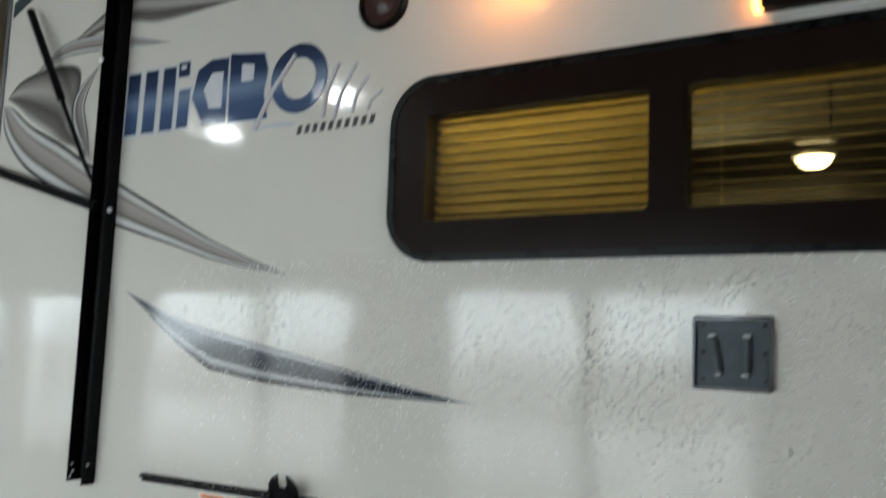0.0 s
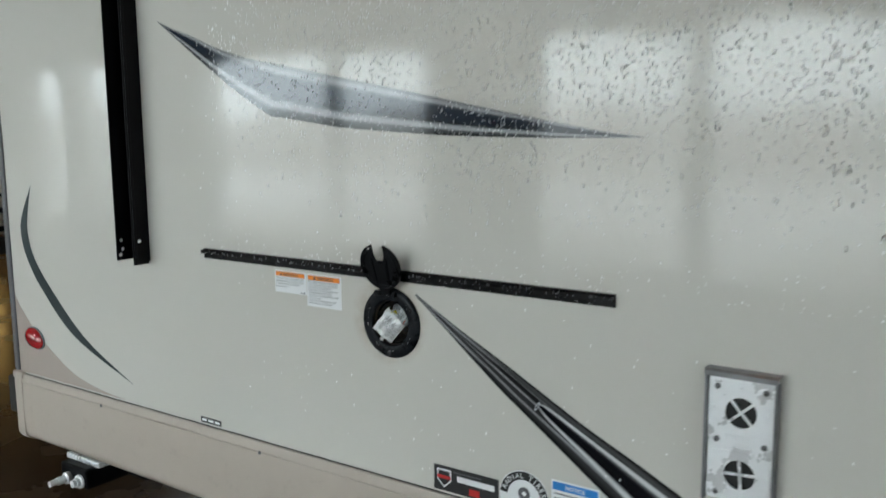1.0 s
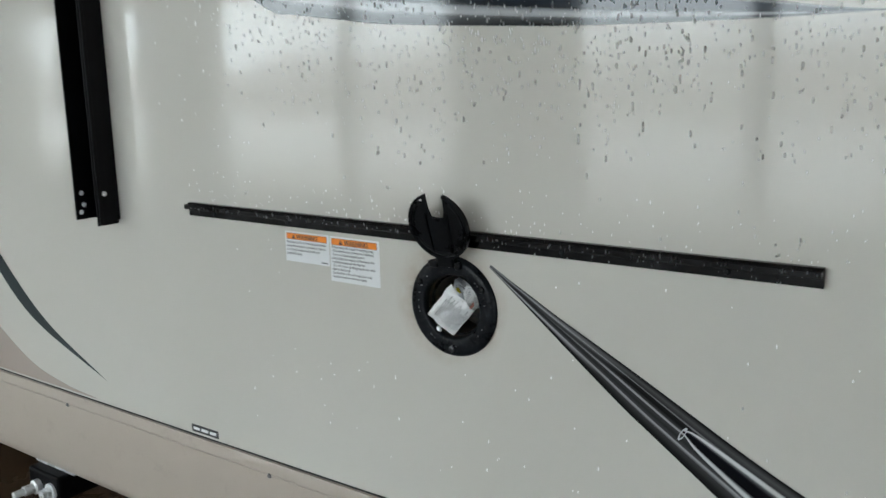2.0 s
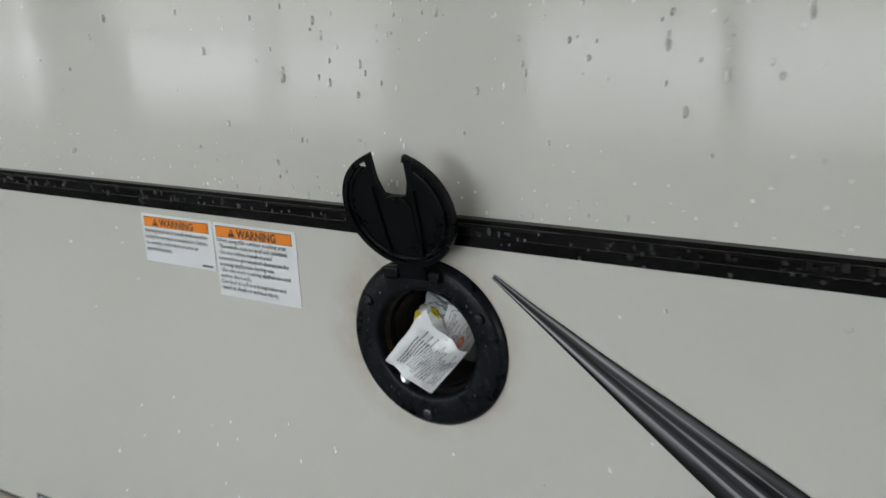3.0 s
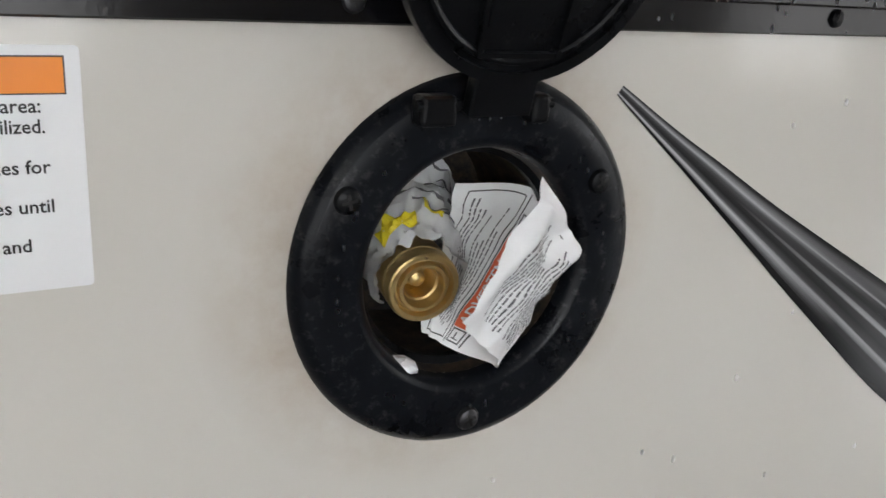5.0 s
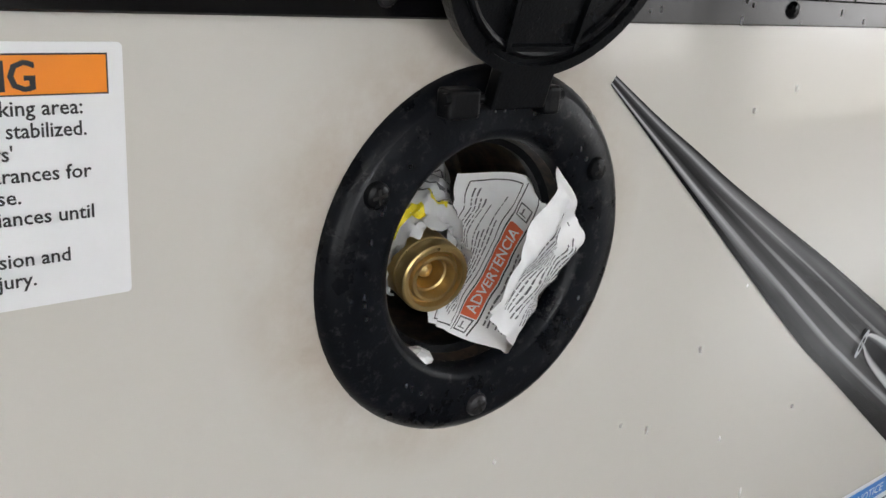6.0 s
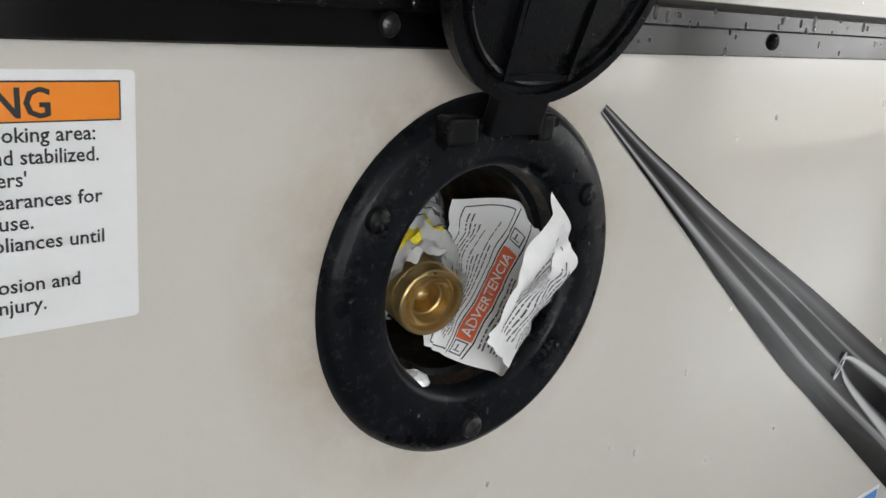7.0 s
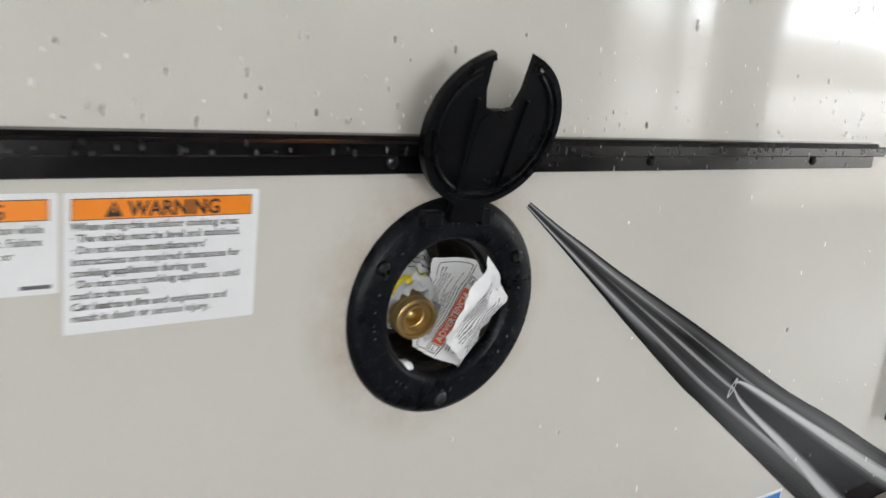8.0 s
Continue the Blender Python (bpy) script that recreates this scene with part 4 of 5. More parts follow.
# ---- table rail ----
rail = thing("table_rail", (-0.03, 0.0, 1.087), "long black anodised table rail screwed to the side, beaded with rain", "rail")
prof = [(-0.0005, 1.0855), (-0.0040, 1.0855), (-0.0048, 1.0861), (-0.0048, 1.0968), (-0.0056, 1.0974), (-0.0100, 1.0974), (-0.0112, 1.0962), (-0.0126, 1.0962), (-0.0134, 1.0970), (-0.0134, 1.1026), (-0.0120, 1.1040), (-0.0100, 1.1040), (-0.0090, 1.1030), (-0.0078, 1.1030), (-0.0070, 1.1044), (-0.0060, 1.1056), (-0.0005, 1.1060)]
own = bmesh.new()
ra, rb = ([own.verts.new((x, y, z)) for y, z in prof] for x in (-0.489, 0.428))
for k in range(len(prof)):
    own.faces.new((ra[k], rb[k], rb[(k + 1) % len(prof)], ra[(k + 1) % len(prof)]))
own.faces.new(ra)
own.faces.new(rb[::-1])
bmesh.ops.recalc_face_normals(own, faces=own.faces)
part("extrusion", own, M["black_metal"], rail, smooth=True)
for k, x in enumerate((-0.432, -0.277, -0.0456, 0.152, 0.338)):
    screw(rail, x, -0.0048, 1.0920, 0.0036, 0.002, M["screw"] if k == 2 else M["black_plastic"], 15 + 40 * k)

# ---- small label above the skirt ----
lab = thing("label", (-0.498, 0.0, 0.729), "small black and white bar label near the skirt", "label")
part("film", quad(-0.531, -0.465, 0.7225, 0.7355, FILM), M["ink"], lab)
bm = None
for x0, x1 in ((-0.526, -0.511), (-0.507, -0.490), (-0.486, -0.470)):
    bm = quad(x0, x1, 0.7265, 0.7315, FILM * 2, bm)
part("print", bm, M["sticker"], lab)

# ---- warning labels ----
def warning(x0, x1, z0, z1, head, title, lines, size, lead, first, code=None):
    w = thing("warning_label", ((x0 + x1) / 2, 0.0, (z0 + z1) / 2), "white warning sticker with orange header and small black print", "label", "warning labels")
    part("film", sheet([rounded(x0, x1, z0, z1, 0.0012, 3)], FILM, 0.0005), M["sticker"], w)
    a, b, c, d = x0 + 0.0030, x1 - 0.0036, z1 - 0.0024 - head, z1 - 0.0024
    part("header_border", quad(a, b, c, d, FILM * 1.5), M["ink"], w)
    part("header", quad(a + 0.0004, b - 0.0004, c + 0.0004, d - 0.0004, FILM * 1.8), M["orange"], w, "orange header")
    cz = (c + d) / 2
    part("title", lettering("WARNING", x0 + title[0], FILM * 2.1, cz - title[2] * 0.36, title[2], "LEFT", title[1]), M["ink"], w)
    bold = lettering("WARNING", x0 + title[0] + 0.00022, FILM * 2.15, cz - title[2] * 0.36, title[2], "LEFT", title[1])
    part("title", bold, M["ink"], w)
    tx, ts = x0 + title[0] - title[2] * 0.62, title[2] * 0.42
    tri = bmesh.new()
    tri.faces.new([tri.verts.new((tx + dx * ts, FILM * 2.1, cz + dz * ts)) for dx, dz in ((-0.95, -0.85), (0.95, -0.85), (0, 0.85))])
    part("triangle", tri, M["ink"], w)
    part("stroke", quad(tx - ts * 0.10, tx + ts * 0.10, cz - ts * 0.35, cz + ts * 0.35, FILM * 2.5), M["orange"], w)
    for k, (text, width) in enumerate(lines):
        part("text", lettering(text, x0 + 0.0029, FILM * 1.6, z1 - first - lead * k, size, "LEFT", width), M["ink"], w)
    if code:
        part("print", quad(x1 - 0.015, x1 - 0.003, z0 + 0.0025, z0 + 0.0042, FILM * 1.6), M["ink_grey"], w)
    return w


warning(-0.2023, -0.1156, 1.0166, 1.0788, 0.0094, (0.0262, 0.0410, 0.0096), [
    ("When using this outdoor cooking area:", 0.0742), ("\u00b7 The vehicle must be level and stabilized.", 0.0745), ("\u00b7 Do not violate manufacturers'", 0.0583),
    ("instructions on required clearances for", 0.0752), ("cooking appliances during use.", 0.0594), ("\u00b7 Do not store cooking appliances until", 0.0752),
    ("cool to the touch.", 0.0333), ("Can lead to a fire and explosion and", 0.0693), ("result in death or serious injury.", 0.0612)], 0.0049, 0.00505, 0.0161)
warning(-0.2875, -0.2042, 1.0360, 1.0790, 0.0090, (0.0225, 0.0400, 0.0090), [
    ("Awning must be in travel position while", 0.0745), ("using this propane connection. Failure", 0.0735), ("to comply could result in a fire or", 0.0630), ("personal injury.", 0.0300)], 0.0050, 0.0054, 0.0165, True)

# ---- stickers above the skirt ----
st = thing("sticker", (0.158, 0.0, 0.75), "black sticker with a small shield and pale bars", "sticker", "maker stickers")
part("film", quad(0.091, 0.224, 0.7225, 0.768, FILM), M["ink"], st)
part("shield", sheet([[(0.098, 0.762), (0.128, 0.762), (0.128, 0.742), (0.113, 0.728), (0.098, 0.742)]], FILM * 2, 0.0003), M["sticker"], st)
part("shield_field", sheet([[(0.101, 0.759), (0.125, 0.759), (0.125, 0.743), (0.113, 0.732), (0.101, 0.743)]], FILM * 3, 0.0003), M["ink"], st)
part("shield_band", quad(0.099, 0.127, 0.745, 0.751, FILM * 3.5), M["red_print"], st)
part("bar", quad(0.140, 0.216, 0.7445, 0.755, FILM * 2), M["sticker"], st)
part("bar", quad(0.133, 0.190, 0.7595, 0.7615, FILM * 2), M["ink_grey"], st)
part("bar", quad(0.165, 0.186, 0.726, 0.738, FILM * 2), M["red_print"], st)
st = thing("sticker", (0.273, 0.0, 0.75), "round white tyre sticker with a black lettered arc", "sticker", "maker stickers")
part("film", sheet([circle(0.273, 0.748, 0.047, 40)], FILM, 0.0003), M["sticker"], st)
arc = circle(0.273, 0.748, 0.0455, 24, 5, 175) + circle(0.273, 0.748, 0.0315, 24, 175, 5)
part("arc", sheet([arc], FILM * 2, 0.0003), M["ink"], st)
bm = None
for k, ch in enumerate("RADIAL TIRES"):
    if ch != " ":
        a = 160 - 140 * k / 11
        own = words(ch, 0.0125, "CENTER")
        own.transform(facing(0.273, FILM * 3.2, 0.748) @ pose(0, 0, 0, 0, 0, a - 90) @ Matrix.Translation((0, 0.0345, 0)))
        bm = merged(bm, own)
part("word", bm, M["sticker"], st)
part("wheel", lathe([(0.004, 0.0), (0.004, 0.0004), (0.011, 0.0004), (0.011, 0)], facing(0.273, FILM * 2, 0.756), 24), M["ink_grey"], st)
bm = None
for k in range(3):
    bm = quad(0.247, 0.297 - 0.006 * k, 0.738 - 0.006 * k, 0.7405 - 0.006 * k, FILM * 2, bm)
part("print", bm, M["ink_grey"], st)
st = thing("sticker", (0.365, 0.0, 0.75), "white notice sticker with a blue header", "sticker", "maker stickers")
part("film", quad(0.323, 0.407, 0.7225, 0.794, FILM), M["sticker"], st)
part("header", quad(0.3255, 0.4045, 0.7775, 0.791, FILM * 1.6), M["blue"], st)
part("text", lettering("NOTICE", 0.365, FILM * 2.2, 0.781, 0.0095, "CENTER", 0.034), M["sticker"], st)
bm = None
for k in range(6):
    bm = quad(0.328, 0.400 - 0.008 * (k % 3), 0.7705 - 0.008 * k, 0.7725 - 0.008 * k, FILM * 1.6, bm)
part("print", bm, M["ink_grey"], st)

# ---- red marker light ----
ml = thing("marker_light", (-1.162, 0.0, 0.822), "oval red marker light on the rear corner", "light")
m = facing(-1.162, 0.0, 0.822) @ pose(0, 0, 0, 0, 0, -18) @ Matrix.Diagonal((1.55, 1.05, 1, 1))
part("base", lathe([(0, 0.0008), (0.026, 0.0008), (0.026, 0.004), (0.0245, 0.0045)], m, 32), M["trim"], ml)
part("lens", lathe([(0.024, 0.0045), (0.0235, 0.009), (0.018, 0.016), (0.009, 0.0195), (0, 0.020)], m, 32), M["red_lens"], ml, "ribbed red lens", smooth=True)

# ---- gas port ----
RX, RZ = RING
port = thing("gas_port", (RX, 0.0, RZ - 0.061), "round black plastic gas port with its lid flipped up", "gas port")
part("flange", lathe([(0.0395, -0.001), (0.0400, 0.0026), (0.0408, 0.0042), (0.0422, 0.0054), (0.0436, 0.0059), (0.0440, 0.0060), (0.0520, 0.0062), (0.0590, 0.0060), (0.0594, 0.0058), (0.0610, 0.0050), (0.0633, 0.0028), (0.0639, 0.0004)], facing(RX, 0, RZ), 72), M["scuffed"], port, "scuffed black flange", smooth=True)
part("throat", lathe([(0.0395, -0.001), (0.0385, -0.008), (0.0385, -0.058), (0.030, -0.062), (0.0, -0.062)], facing(RX, 0, RZ), 56), M["cup"], port, "deep dirty cup", smooth=True)
part("inner_lip", lathe([(0.0392, -0.006), (0.0365, -0.008), (0.0365, -0.011), (0.0392, -0.013)], facing(RX, 0, RZ), 56), M["black_plastic"], port, smooth=True)
for dx, dz, turn in ((-0.0474, 0.0271, 10), (0.0449, 0.0270, 35), (-0.0005, -0.0540, 20)):
    screw(port, RX + dx, -0.0062, RZ + dz, 0.0044, 0.0022, M["black_plastic"] if abs(dx) > 0.01 else None, turn)
for x0, x1 in ((-0.0280, -0.0160), (0.0105, 0.0172)):
    kn = part("hinge_knuckle", box(RX + x0, RX + x1, -0.0128, -0.005, 1.0575, 1.0668, 0.0016, segs=3), M["black_plastic"], port)
    part("pin", tube([(RX + x0 - 0.0012, -0.0108, 1.0638), (RX + x1 + 0.0012, -0.0108, 1.0638)], 0.0018, 12), M["black_plastic"], kn)
part("clip", lathe([(0, 0.004), (0.0022, 0.0035), (0.0042, 0.002), (0.0048, -0.003)], pose(-0.0225, -0.0010, 0.9765, 40, 20, -30) @ Matrix.Diagonal((1.2, 0.7, 0.7, 1)), 7), M["steel"], port, "bright chipped metal clip")

# lid: x across, z up the lid, -y towards the viewer, leaning out from the hinge
LM = pose(RX - 0.0014, -0.0120, 1.0635, 15.5, 0, 0)
LR, LC = 0.0430, 0.0512


def lidded(bm):
    bm.transform(LM)
    return bm


NW, NB, NY = 0.0130, 0.0090, 0.0632
a0 = math.degrees(math.asin(NW / LR))
outer = circle(0, LC, LR, 60, 90 + a0, 450 - a0)
notch = [(NW - 0.0008, NY + 0.010), (NB, NY), (0.004, NY - 0.0012), (-0.004, NY - 0.0012), (-NB, NY), (-NW + 0.0008, NY + 0.010)]
holes = [[(-0.0255, 0.0828), (-0.0180, 0.0868), (-0.0172, 0.0830), (-0.0225, 0.0800)], [(0.0195, 0.0858), (0.0245, 0.0832), (0.0235, 0.0820), (0.0188, 0.0844)]]
lid = part("lid", lidded(sheet([outer + notch] + holes, -0.0016, 0.0032)), M["black_plastic"], port, "flipped up lid with a slot in its edge")


def lid_arc(r0, r1, y, thick, gap):
    return lidded(sheet([circle(0, LC, r1, 56, 90 + gap, 450 - gap) + circle(0, LC, r0, 56, 450 - gap, 90 + gap)], y, thick))


part("rim", lid_arc(LR - 0.0035, LR, -0.0034, 0.0017, a0 + 1), M["black_plastic"], lid, smooth=False)
ridge = [(0.0362 * math.cos(radians(a)), -0.0020, LC + 0.0362 * math.sin(radians(a))) for a in range(122, 419, 6)]
part("inner_rim", lidded(tube(ridge, 0.0014, 8)), M["black_plastic"], lid, smooth=True)
for sx in (-1, 1):
    own = box(-0.0008, 0.0008, -0.0040, -0.0017, -0.0260, 0.0260)
    own.transform(pose(sx * 0.0148, 0, 0.0425, 0, sx * 3, 0))
    part("rib", lidded(own), M["black_plastic"], lid)
part("rib", lidded(box(-0.0135, 0.0135, -0.0036, -0.0017, 0.0165, 0.0180)), M["black_plastic"], lid)
part("boss", lidded(sheet([circle(0, 0.0500, 0.0125, 24, 20, 160) + [(-0.0118, 0.0250), (0.0118, 0.0250)]], -0.0026, 0.0009)), M["black_plastic"], lid)
part("tab", lidded(box(-0.0115, 0.0105, -0.0022, 0.0030, -0.0030, 0.0110, 0.0008)), M["black_plastic"], lid, "hinge tab")

# ---- brass connector and its paper tag, in the port ----
BR = pose(-0.0128, 0.0050, 1.0000, 90 + 6, 0, -7) @ Matrix.Diagonal((1.18, 1.18, 1.0, 1.0))
conn = thing("gas_connector", (-0.0132, 0.006, 1.0), "brass quick connect gas fitting inside the port", "gas fitting")
part("collar", lathe([(0.0058, -0.0030), (0.0060, -0.0008), (0.0063, -0.0002), (0.0072, -0.0002), (0.0075, -0.0008), (0.0076, -0.0026), (0.0084, -0.0028), (0.0086, -0.0006), (0.0089, 0.0), (0.0101, 0.0), (0.0106, -0.0005), (0.0108, -0.0014), (0.0108, -0.0050), (0.0105, -0.0054), (0.0105, -0.0062), (0.0108, -0.0066), (0.0108, -0.0230), (0.0104, -0.024), (0.0085, -0.026)], BR, 56), M["brass"], conn, "turned brass collar", smooth=True)
part("socket", lathe([(0.0058, -0.0030), (0.0056, -0.0046), (0.0050, -0.0050), (0.0048, -0.0150), (0, -0.0155)], BR, 40), M["brass"], conn, "hollow socket", smooth=True)
part("valve_pin", lathe([(0.0026, -0.0150), (0.0026, -0.0085), (0.0022, -0.0070), (0.0010, -0.0062), (0, -0.0060)], BR, 24), M["brass"], conn, "rounded valve pin", smooth=True)
part("body", lathe([(0.0085, -0.026), (0.0075, -0.028), (0.0075, -0.048), (0.0095, -0.049), (0.0095, -0.0600), (0, -0.0600)], BR, 32), M["brass"], conn, smooth=True)

tag = thing("paper_tag", (0.005, 0.0, 0.99), "creased white paper warning tag folded round the brass fitting", "paper tag")


def along(pts, s):
    """A smooth line through five points, s from 0 to 1."""
    q = [Vector(p) for p in pts]
    q = [2 * q[0] - q[1]] + q + [2 * q[-1] - q[-2]]
    k = min(3, max(0, int(s * 4)))
    t = s * 4 - k
    a, b, c, d = q[k:k + 4]
    return 0.5 * (2 * b + (c - a) * t + (2 * a - 5 * b + 4 * c - d) * t * t + (3 * b - a - 3 * c + d) * t ** 3)


def fold(s, v):
    """The folded tag: s runs from the inner leaf round the fold to the outer flap, v from bottom to top."""
    low = ((-0.010, 0.012, 0.981), (-0.004, 0.005, 0.979), (0.008, -0.0115, 0.975), (-0.005, -0.0225, 0.989), (-0.018, -0.0283, 1.0025))
    top = ((0.006, 0.021, 1.031), (0.033, 0.015, 1.028), (0.037, -0.005, 1.011), (0.030, -0.018, 1.021), (0.012, -0.0215, 1.0425))
    p = along(low, s).lerp(along(top, s), v)
    w = noise.noise(Vector((s * 5.0, v * 3.0, 0.3))) * 0.0034 + (0.25 - abs(noise.noise(Vector((s * 7.0 + v * 2, v * 4.0, 1.7))))) * 0.0042
    p += Vector((0.35, -0.7, 0.3)) * w
    p.y += (0.0010 + 0.0020 * v) * math.sin(s * 23 + v * 3 + 3 * noise.noise(Vector((v * 3, 0, 5)))) * min(1.0, max(0.0, (s - 0.45) * 3))
    return p


def on_tag(bm, off):
    for vert in bm.verts:
        s, v = vert.co.x, vert.co.y
        p = fold(s, v)
        n = (fold(s + 0.01, v) - fold(s - 0.01, v)).cross(fold(s, v + 0.01) - fold(s, v - 0.01)).normalized()
        vert.co = p + off * n
    return bm


def tag_patch(s0, s1, v0, v1, ns, nv):
    bm = bmesh.new()
    g = [[bm.verts.new((s0 + (s1 - s0) * i / ns, v0 + (v1 - v0) * j / nv, 0)) for j in range(nv + 1)] for i in range(ns + 1)]
    for i in range(ns):
        for j in range(nv):
            bm.faces.new((g[i][j], g[i + 1][j], g[i + 1][j + 1], g[i][j + 1]))
    return bm


own = on_tag(tag_patch(0, 1, 0, 1, 60, 28), 0.0)
bmesh.ops.recalc_face_normals(own, faces=own.faces)
bmesh.ops.solidify(own, geom=own.faces[:], thickness=0.00015)
leaf = part("leaf", own, M["paper"], tag, smooth=True)
IN, OUT = 0.00035, -0.00045
for off in (IN,):
    part("banner", on_tag(tag_patch(0.262, 0.322, 0.12, 0.72, 6, 20), off), M["red_orange"], leaf, "orange red banner")
    for q in ((0.254, 0.259, 0.02, 0.97, 1, 20), (0.326, 0.331, 0.02, 0.97, 1, 20), (0.045, 0.049, 0.03, 0.95, 1, 20), (0.236, 0.240, 0.03, 0.95, 1, 20), (0.049, 0.236, 0.945, 0.953, 12, 1), (0.049, 0.236, 0.030, 0.038, 12, 1)):
        part("border", on_tag(tag_patch(*q), off), M["ink"], leaf)
    wd = words("ADVERTENCIA", 1.0)
    xs, ys = [v.co.x for v in wd.verts], [v.co.y for v in wd.verts]
    for v in wd.verts:
        v.co = Vector((0.311 - 0.038 * (v.co.y - min(ys)) / (max(ys) - min(ys)), 0.145 + 0.55 * (v.co.x - min(xs)) / (max(xs) - min(xs)), 0))
    part("word", on_tag(wd, off + 0.0003), M["paper"], leaf)
    rng = random.Random(4)
    bm = None
    for s in (0.345, 0.358, 0.371, 0.384, 0.397, 0.410, 0.423, 0.436, 0.070, 0.086, 0.102, 0.118, 0.150, 0.166, 0.182, 0.198, 0.214):
        v = 0.09 + 0.05 * rng.random()
        stop = 0.55 + 0.33 * rng.random()
        while v < stop:
            d = 0.015 + 0.05 * rng.random()
            bm = merged(bm, on_tag(tag_patch(s, s + 0.0055, v, min(0.92, v + d), 1, 2), off))
            v += d + 0.010
    part("print", bm, M["ink_grey"], leaf)
    for s, v in ((0.266, 0.035), (0.266, 0.775)):
        bm = None
        for q in ((s, s + 0.052, v - 0.006, v + 0.002), (s, s + 0.052, v + 0.070, v + 0.078), (s, s + 0.005, v, v + 0.07), (s + 0.047, s + 0.052, v, v + 0.07), (s + 0.012, s + 0.040, v + 0.014, v + 0.020), (s + 0.020, s + 0.026, v + 0.02, v + 0.055)):
            bm = merged(bm, on_tag(tag_patch(*q, 2, 2), off))
        part("symbol", bm, M["ink_grey"], leaf)
rng = random.Random(9)
bm = None
for k in range(19):
    s = 0.555 + 0.0200 * k
    v = 0.12 + 0.05 * rng.random() + (0.2 if k in (4, 9, 15) else 0)
    stop = 0.60 + 0.28 * rng.random()
    while v < stop:
        d = 0.02 + 0.07 * rng.random()
        bm = merged(bm, on_tag(tag_patch(s, s + 0.0070, v, min(0.92, v + d), 1, 3), OUT))
        v += d + 0.011
part("print", bm, M["ink_grey"], leaf)
bm = None
for k in range(14):
    s = 0.555 + 0.0195 * k
    v = 0.10 + 0.05 * rng.random()
    while v < 0.86:
        d = 0.02 + 0.06 * rng.random()
        bm = merged(bm, on_tag(tag_patch(s, s + 0.0060, v, min(0.93, v + d), 1, 3), IN))
        v += d + 0.012
part("print", bm, M["ink_grey"], leaf)
# ruled box on the inside of the turned up corner
for q in ((0.66, 0.665, 0.62, 0.93), (0.95, 0.955, 0.62, 0.93), (0.665, 0.95, 0.925, 0.932), (0.665, 0.95, 0.62, 0.627)):
    part("border", on_tag(tag_patch(*q, 6, 6), IN), M["ink"], leaf)


def wrap(a, h):
    """The crumpled end of the tag wrapped over the fitting: a is the angle round it, h the way along it."""
    ax = BR @ Vector((0, 0, -h)) + Vector((0.003, 0, 0.004)) * ((h - 0.006) / 0.03)
    r = 0.0126 + (0.0015 + 0.0115 * max(0.0, math.sin(a))) * (h - 0.006) / 0.03 + 0.0034 * noise.noise(Vector((a * 2.2, h * 160, 0.0))) + 0.0040 * (0.25 - abs(noise.noise(Vector((a * 3.1 + h * 90, h * 190, 3.0)))))
    q = BR.to_3x3() @ Vector((math.cos(a), math.sin(a), 0))
    return ax + q * r


def wrap_patch(a0, a1, h0, h1, na, nh, off=0.0):
    bm = bmesh.new()
    g = []
    for i in range(na + 1):
        row = []
        for j in range(nh + 1):
            a, h = a0 + (a1 - a0) * i / na, h0 + (h1 - h0) * j / nh
            p = wrap(a, h)
            row.append(bm.verts.new(p + (p - BR @ Vector((0, 0, -h))).normalized() * off))
        g.append(row)
    for i in range(na):
        for j in range(nh):
            bm.faces.new((g[i][j], g[i + 1][j], g[i + 1][j + 1], g[i][j + 1]))
    return bm


own = wrap_patch(radians(-35), radians(215), 0.0065, 0.040, 64, 30)
bmesh.ops.solidify(own, geom=own.faces[:], thickness=0.00015)
wr = part("wrapped_end", own, M["paper"], tag, "crumpled end with a yellow band", smooth=True)
for a0, a1, h0, h1 in ((92, 140, 0.011, 0.016), (62, 84, 0.015, 0.019), (110, 136, 0.021, 0.025)):
    part("yellow_band", wrap_patch(radians(a0), radians(a1), h0, h1, 20, 6, 0.0004), M["yellow"], wr)
bm = None
for k in range(7):
    h = 0.016 + 0.003 * k
    a = 10 + 50 * rng.random()
    bm = merged(bm, wrap_patch(radians(a), radians(a + 20 + 40 * rng.random()), h, h + 0.0006, 10, 1, 0.0004))
part("print", bm, M["ink_grey"], wr)

# ---- second trailer behind ----
rv = thing("parked_trailer", (-4.9, 0.4, 0.5), "cream trailer parked behind with a black ladder on its back", "trailer")
part("body", box(-7.6, -4.30, -0.75, 1.72, 0.70, 2.90, 0.04), M["cream"], rv)
part("bumper", box(-4.30, -4.16, -0.70, 1.70, 0.60, 0.69, 0.01), M["rubber"], rv, "black bumper")
part("tail_light", box(-4.299, -4.27, 1.40, 1.57, 1.06, 1.16, 0.01), M["red_lens"], rv, "red tail light")
for y in (-0.5, 1.45):
    part("wheel", lathe([(0.0, 0.1), (0.30, 0.1), (0.35, 0.06), (0.35, -0.06), (0.30, -0.1), (0, -0.1)], pose(-5.9, y, 0.35, 90, 0, 0), 32), M["rubber"], rv, smooth=True)
part("underside", box(-7.4, -4.45, -0.6, 1.55, 0.52, 0.695), M["rubber"], rv)
lad = thing("ladder", (-4.2, 1.55, 0.74), "black tubular ladder on the back of the parked trailer", "ladder")
for y in (1.30, 1.60):
    part("rail", tube([(-4.26, y, 0.78), (-4.20, y, 0.82), (-4.20, y, 2.85), (-4.3, y, 3.0)], 0.014), M["arm"], lad)
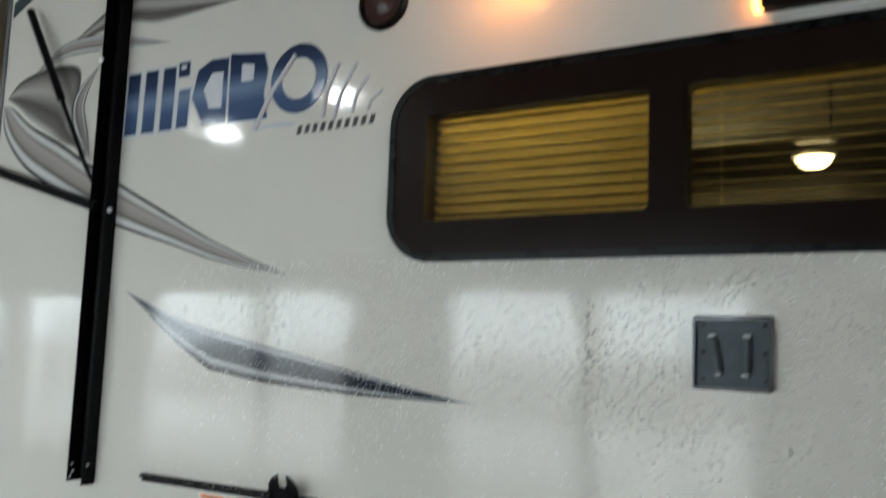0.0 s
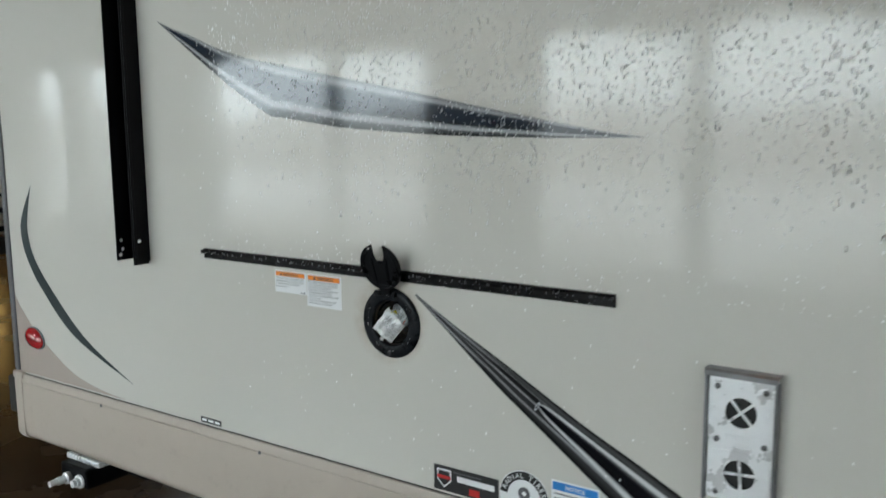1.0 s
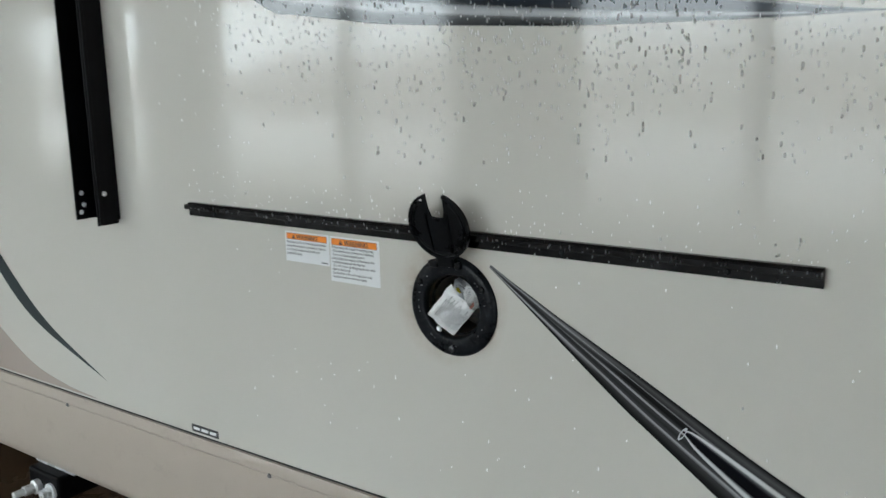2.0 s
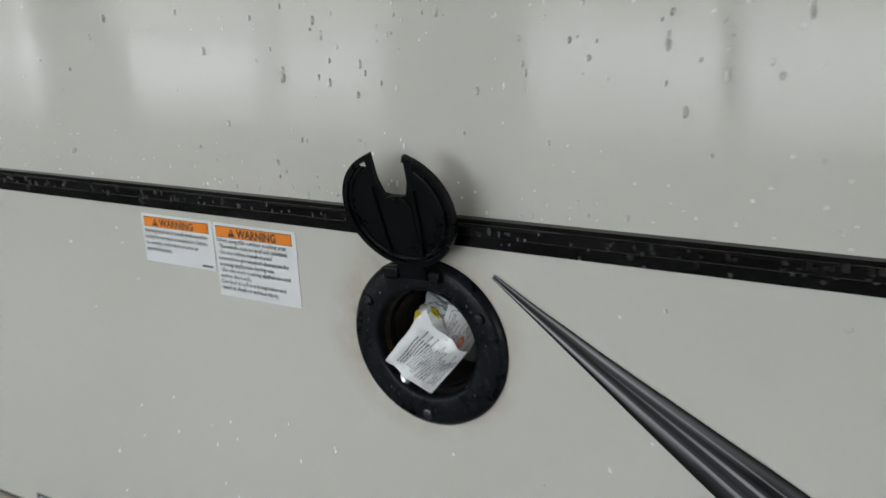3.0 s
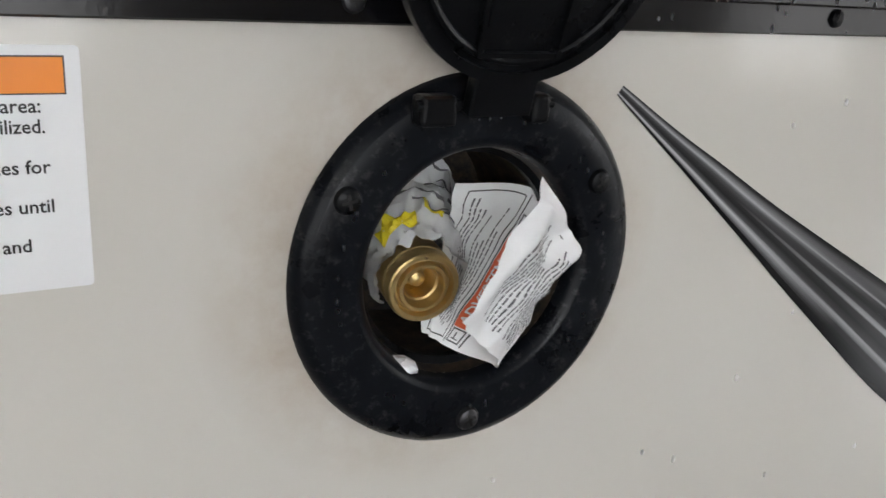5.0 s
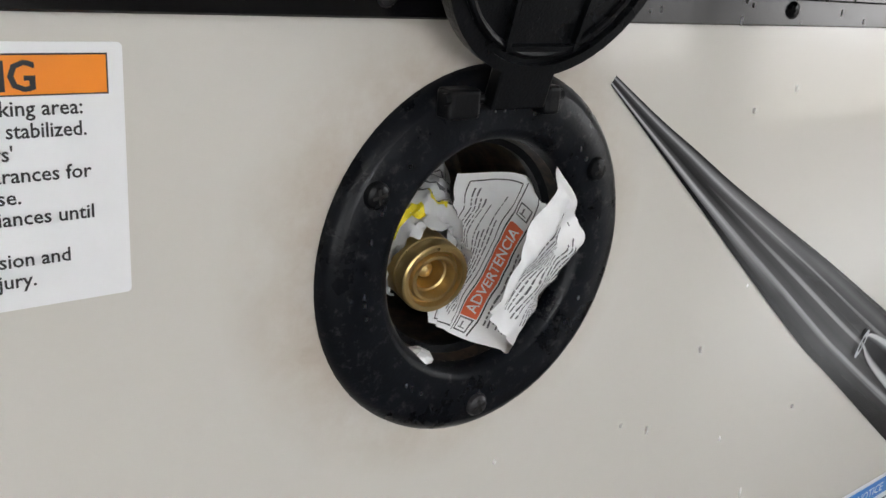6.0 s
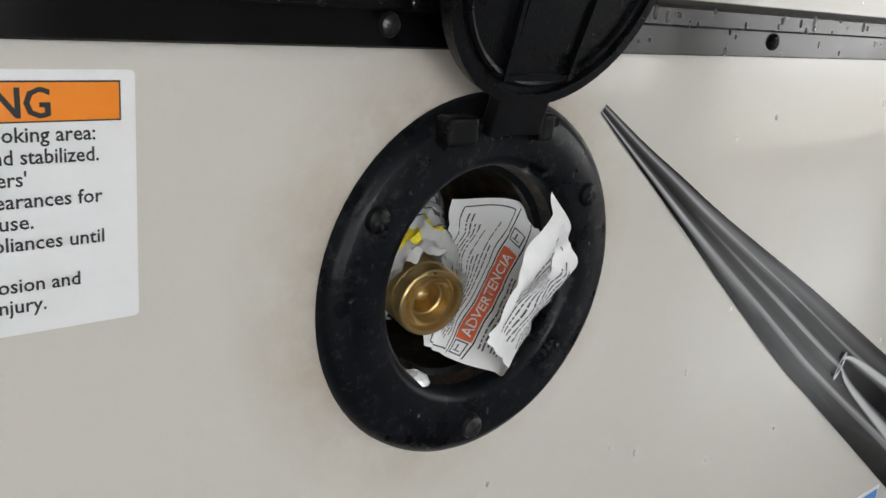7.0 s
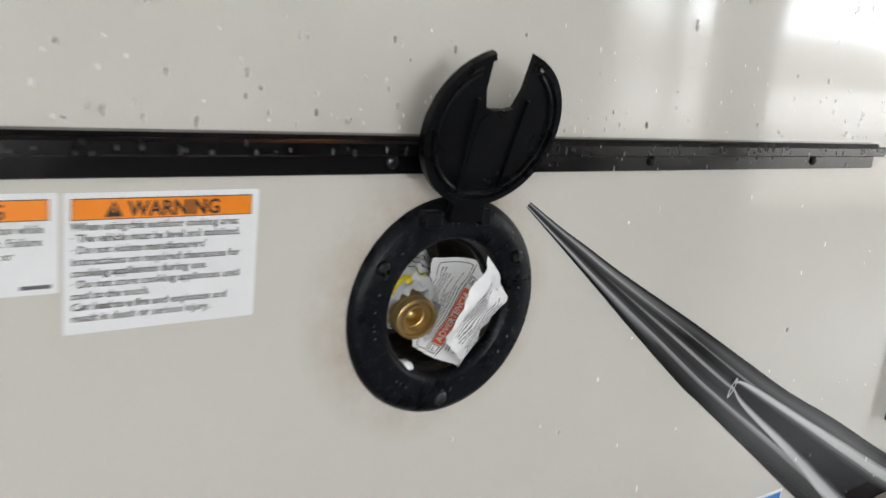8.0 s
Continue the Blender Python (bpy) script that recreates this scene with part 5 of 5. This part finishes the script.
for k in range(8):
    part("rung", tube([(-4.20, 1.305, 0.95 + 0.26 * k), (-4.20, 1.595, 0.95 + 0.26 * k)], 0.012), M["arm"], lad)
for y in (1.30, 1.60):
    for z in (0.85, 1.35, 1.95, 2.45):
        part("standoff", tube([(-4.299, y, z), (-4.20, y, z)], 0.018), M["black_plastic"], lad)
part("outer_hoop", tube([(-4.27, 1.66, 2.6), (-4.22, 1.67, 2.5), (-4.22, 1.67, 0.80), (-4.27, 1.60, 0.74), (-4.27, 1.2, 0.74)], 0.016), M["arm"], lad)
wl = thing("wall_lamp", (X0, 4.3, 1.2), "warm glowing wall lamp panel across the shop", "light")
part("frame", box(X0 + 0.001, X0 + 0.05, 4.25, 4.55, 0.95, 1.45, 0.01), M["cabinet"], wl)
part("diffuser", box(X0 + 0.051, X0 + 0.07, 4.28, 4.52, 0.98, 1.42, 0.005), M["warm_glow"], wl, "warm glowing diffuser")

# ---- rain on the wall and rail ----
def drops(name, label, spots, seed):
    """Flattened beads of water."""
    rng = random.Random(seed)
    verts, faces = [], []
    for x, y, z, r in spots:
        sx, sz = r * (0.55 + 0.25 * rng.random()), r * (0.9 + 1.2 * rng.random() ** 1.5)
        h = r * (0.34 + 0.16 * rng.random())
        base = len(verts)
        for ring, (k, d) in enumerate(((1.0, 0.0), (0.85, 0.6), (0.5, 0.92))):
            for a in range(8):
                verts.append((x + sx * k * math.cos(a * math.pi / 4), y - h * d, z + sz * k * math.sin(a * math.pi / 4) - (0.12 * r if ring else 0)))
        verts.append((x, y - h, z - 0.15 * r))
        for ring in range(2):
            for a in range(8):
                b = (a + 1) % 8
                faces.append((base + ring * 8 + a, base + ring * 8 + b, base + ring * 8 + 8 + b, base + ring * 8 + 8 + a))
        for a in range(8):
            faces.append((base + 16 + a, base + 16 + (a + 1) % 8, base + 24))
    me = bpy.data.meshes.new(name)
    me.from_pydata(verts, [], faces)
    me.materials.append(M["water"])
    for p in me.polygons:
        p.use_smooth = True
    ob = new(name, me)
    return tagged(ob, label, "water", kind="stuff")


def rain():
    rng = random.Random(11)
    spots = []
    while len(spots) < 10500:
        x, z = rng.uniform(-0.55, 1.75), rng.uniform(1.13, 1.64)
        dense = 0.02 + 0.98 * min(1.0, max(0.0, (x + 0.50) / 0.5)) * min(1.0, max(0.0, (z - 1.18) / 0.2))
        if -0.45 < x < 0.30 and abs(z - (1.44 - 0.22 * (x + 0.2))) < 0.06:
            dense = 1.0
        dense *= 0.25 + 1.1 * (0.5 + 0.5 * noise.noise(Vector((x * 6, z * 6, 2.0))))
        if rng.random() > dense or (0.90 < x < 1.06 and 1.38 < z < 1.53):
            continue
        spots.append((x, -0.0008, z, 0.0009 + 0.0013 * rng.random() ** 2 + (0.0010 * rng.random() ** 2 if x > 0.7 else 0.0)))
    for k in range(260):
        spots.append((rng.uniform(-0.48, 1.2), -0.0002, 1.109 + 0.05 * rng.random() ** 2, 0.0006 + 0.0009 * rng.random()))
    for k in range(170):
        x, z = 1.2 - 1.6 * rng.random() ** 1.2, rng.uniform(0.75, 1.07)
        if not (0.56 < x < 0.69 and z > 0.82) and not (-0.3 < x < 0.1 and z > 0.93):
            spots.append((x, -0.0013, z, 0.0007 + 0.0008 * rng.random()))
    return spots


drops("raindrops", "beads of rain on the glossy side", rain(), 3)
rng = random.Random(21)
drops("raindrops", "beads of rain along the black rail", [(rng.uniform(-0.48, 0.43), -0.0134, rng.uniform(1.0975, 1.1025), 0.0006 + 0.0008 * rng.random()) for k in range(110)] + [(rng.uniform(0.06, 0.43), -0.0048, rng.uniform(1.0865, 1.0960), 0.0005 + 0.0006 * rng.random()) for k in range(24)], 5)
drops("raindrops", "beads of rain on the black gas port", [(RX + 0.05 * math.cos(a), -0.0064, RZ + 0.05 * math.sin(a), 0.0004 + 0.0005 * rng.random()) for a in [rng.uniform(0, 6.28) for k in range(22)]], 6)
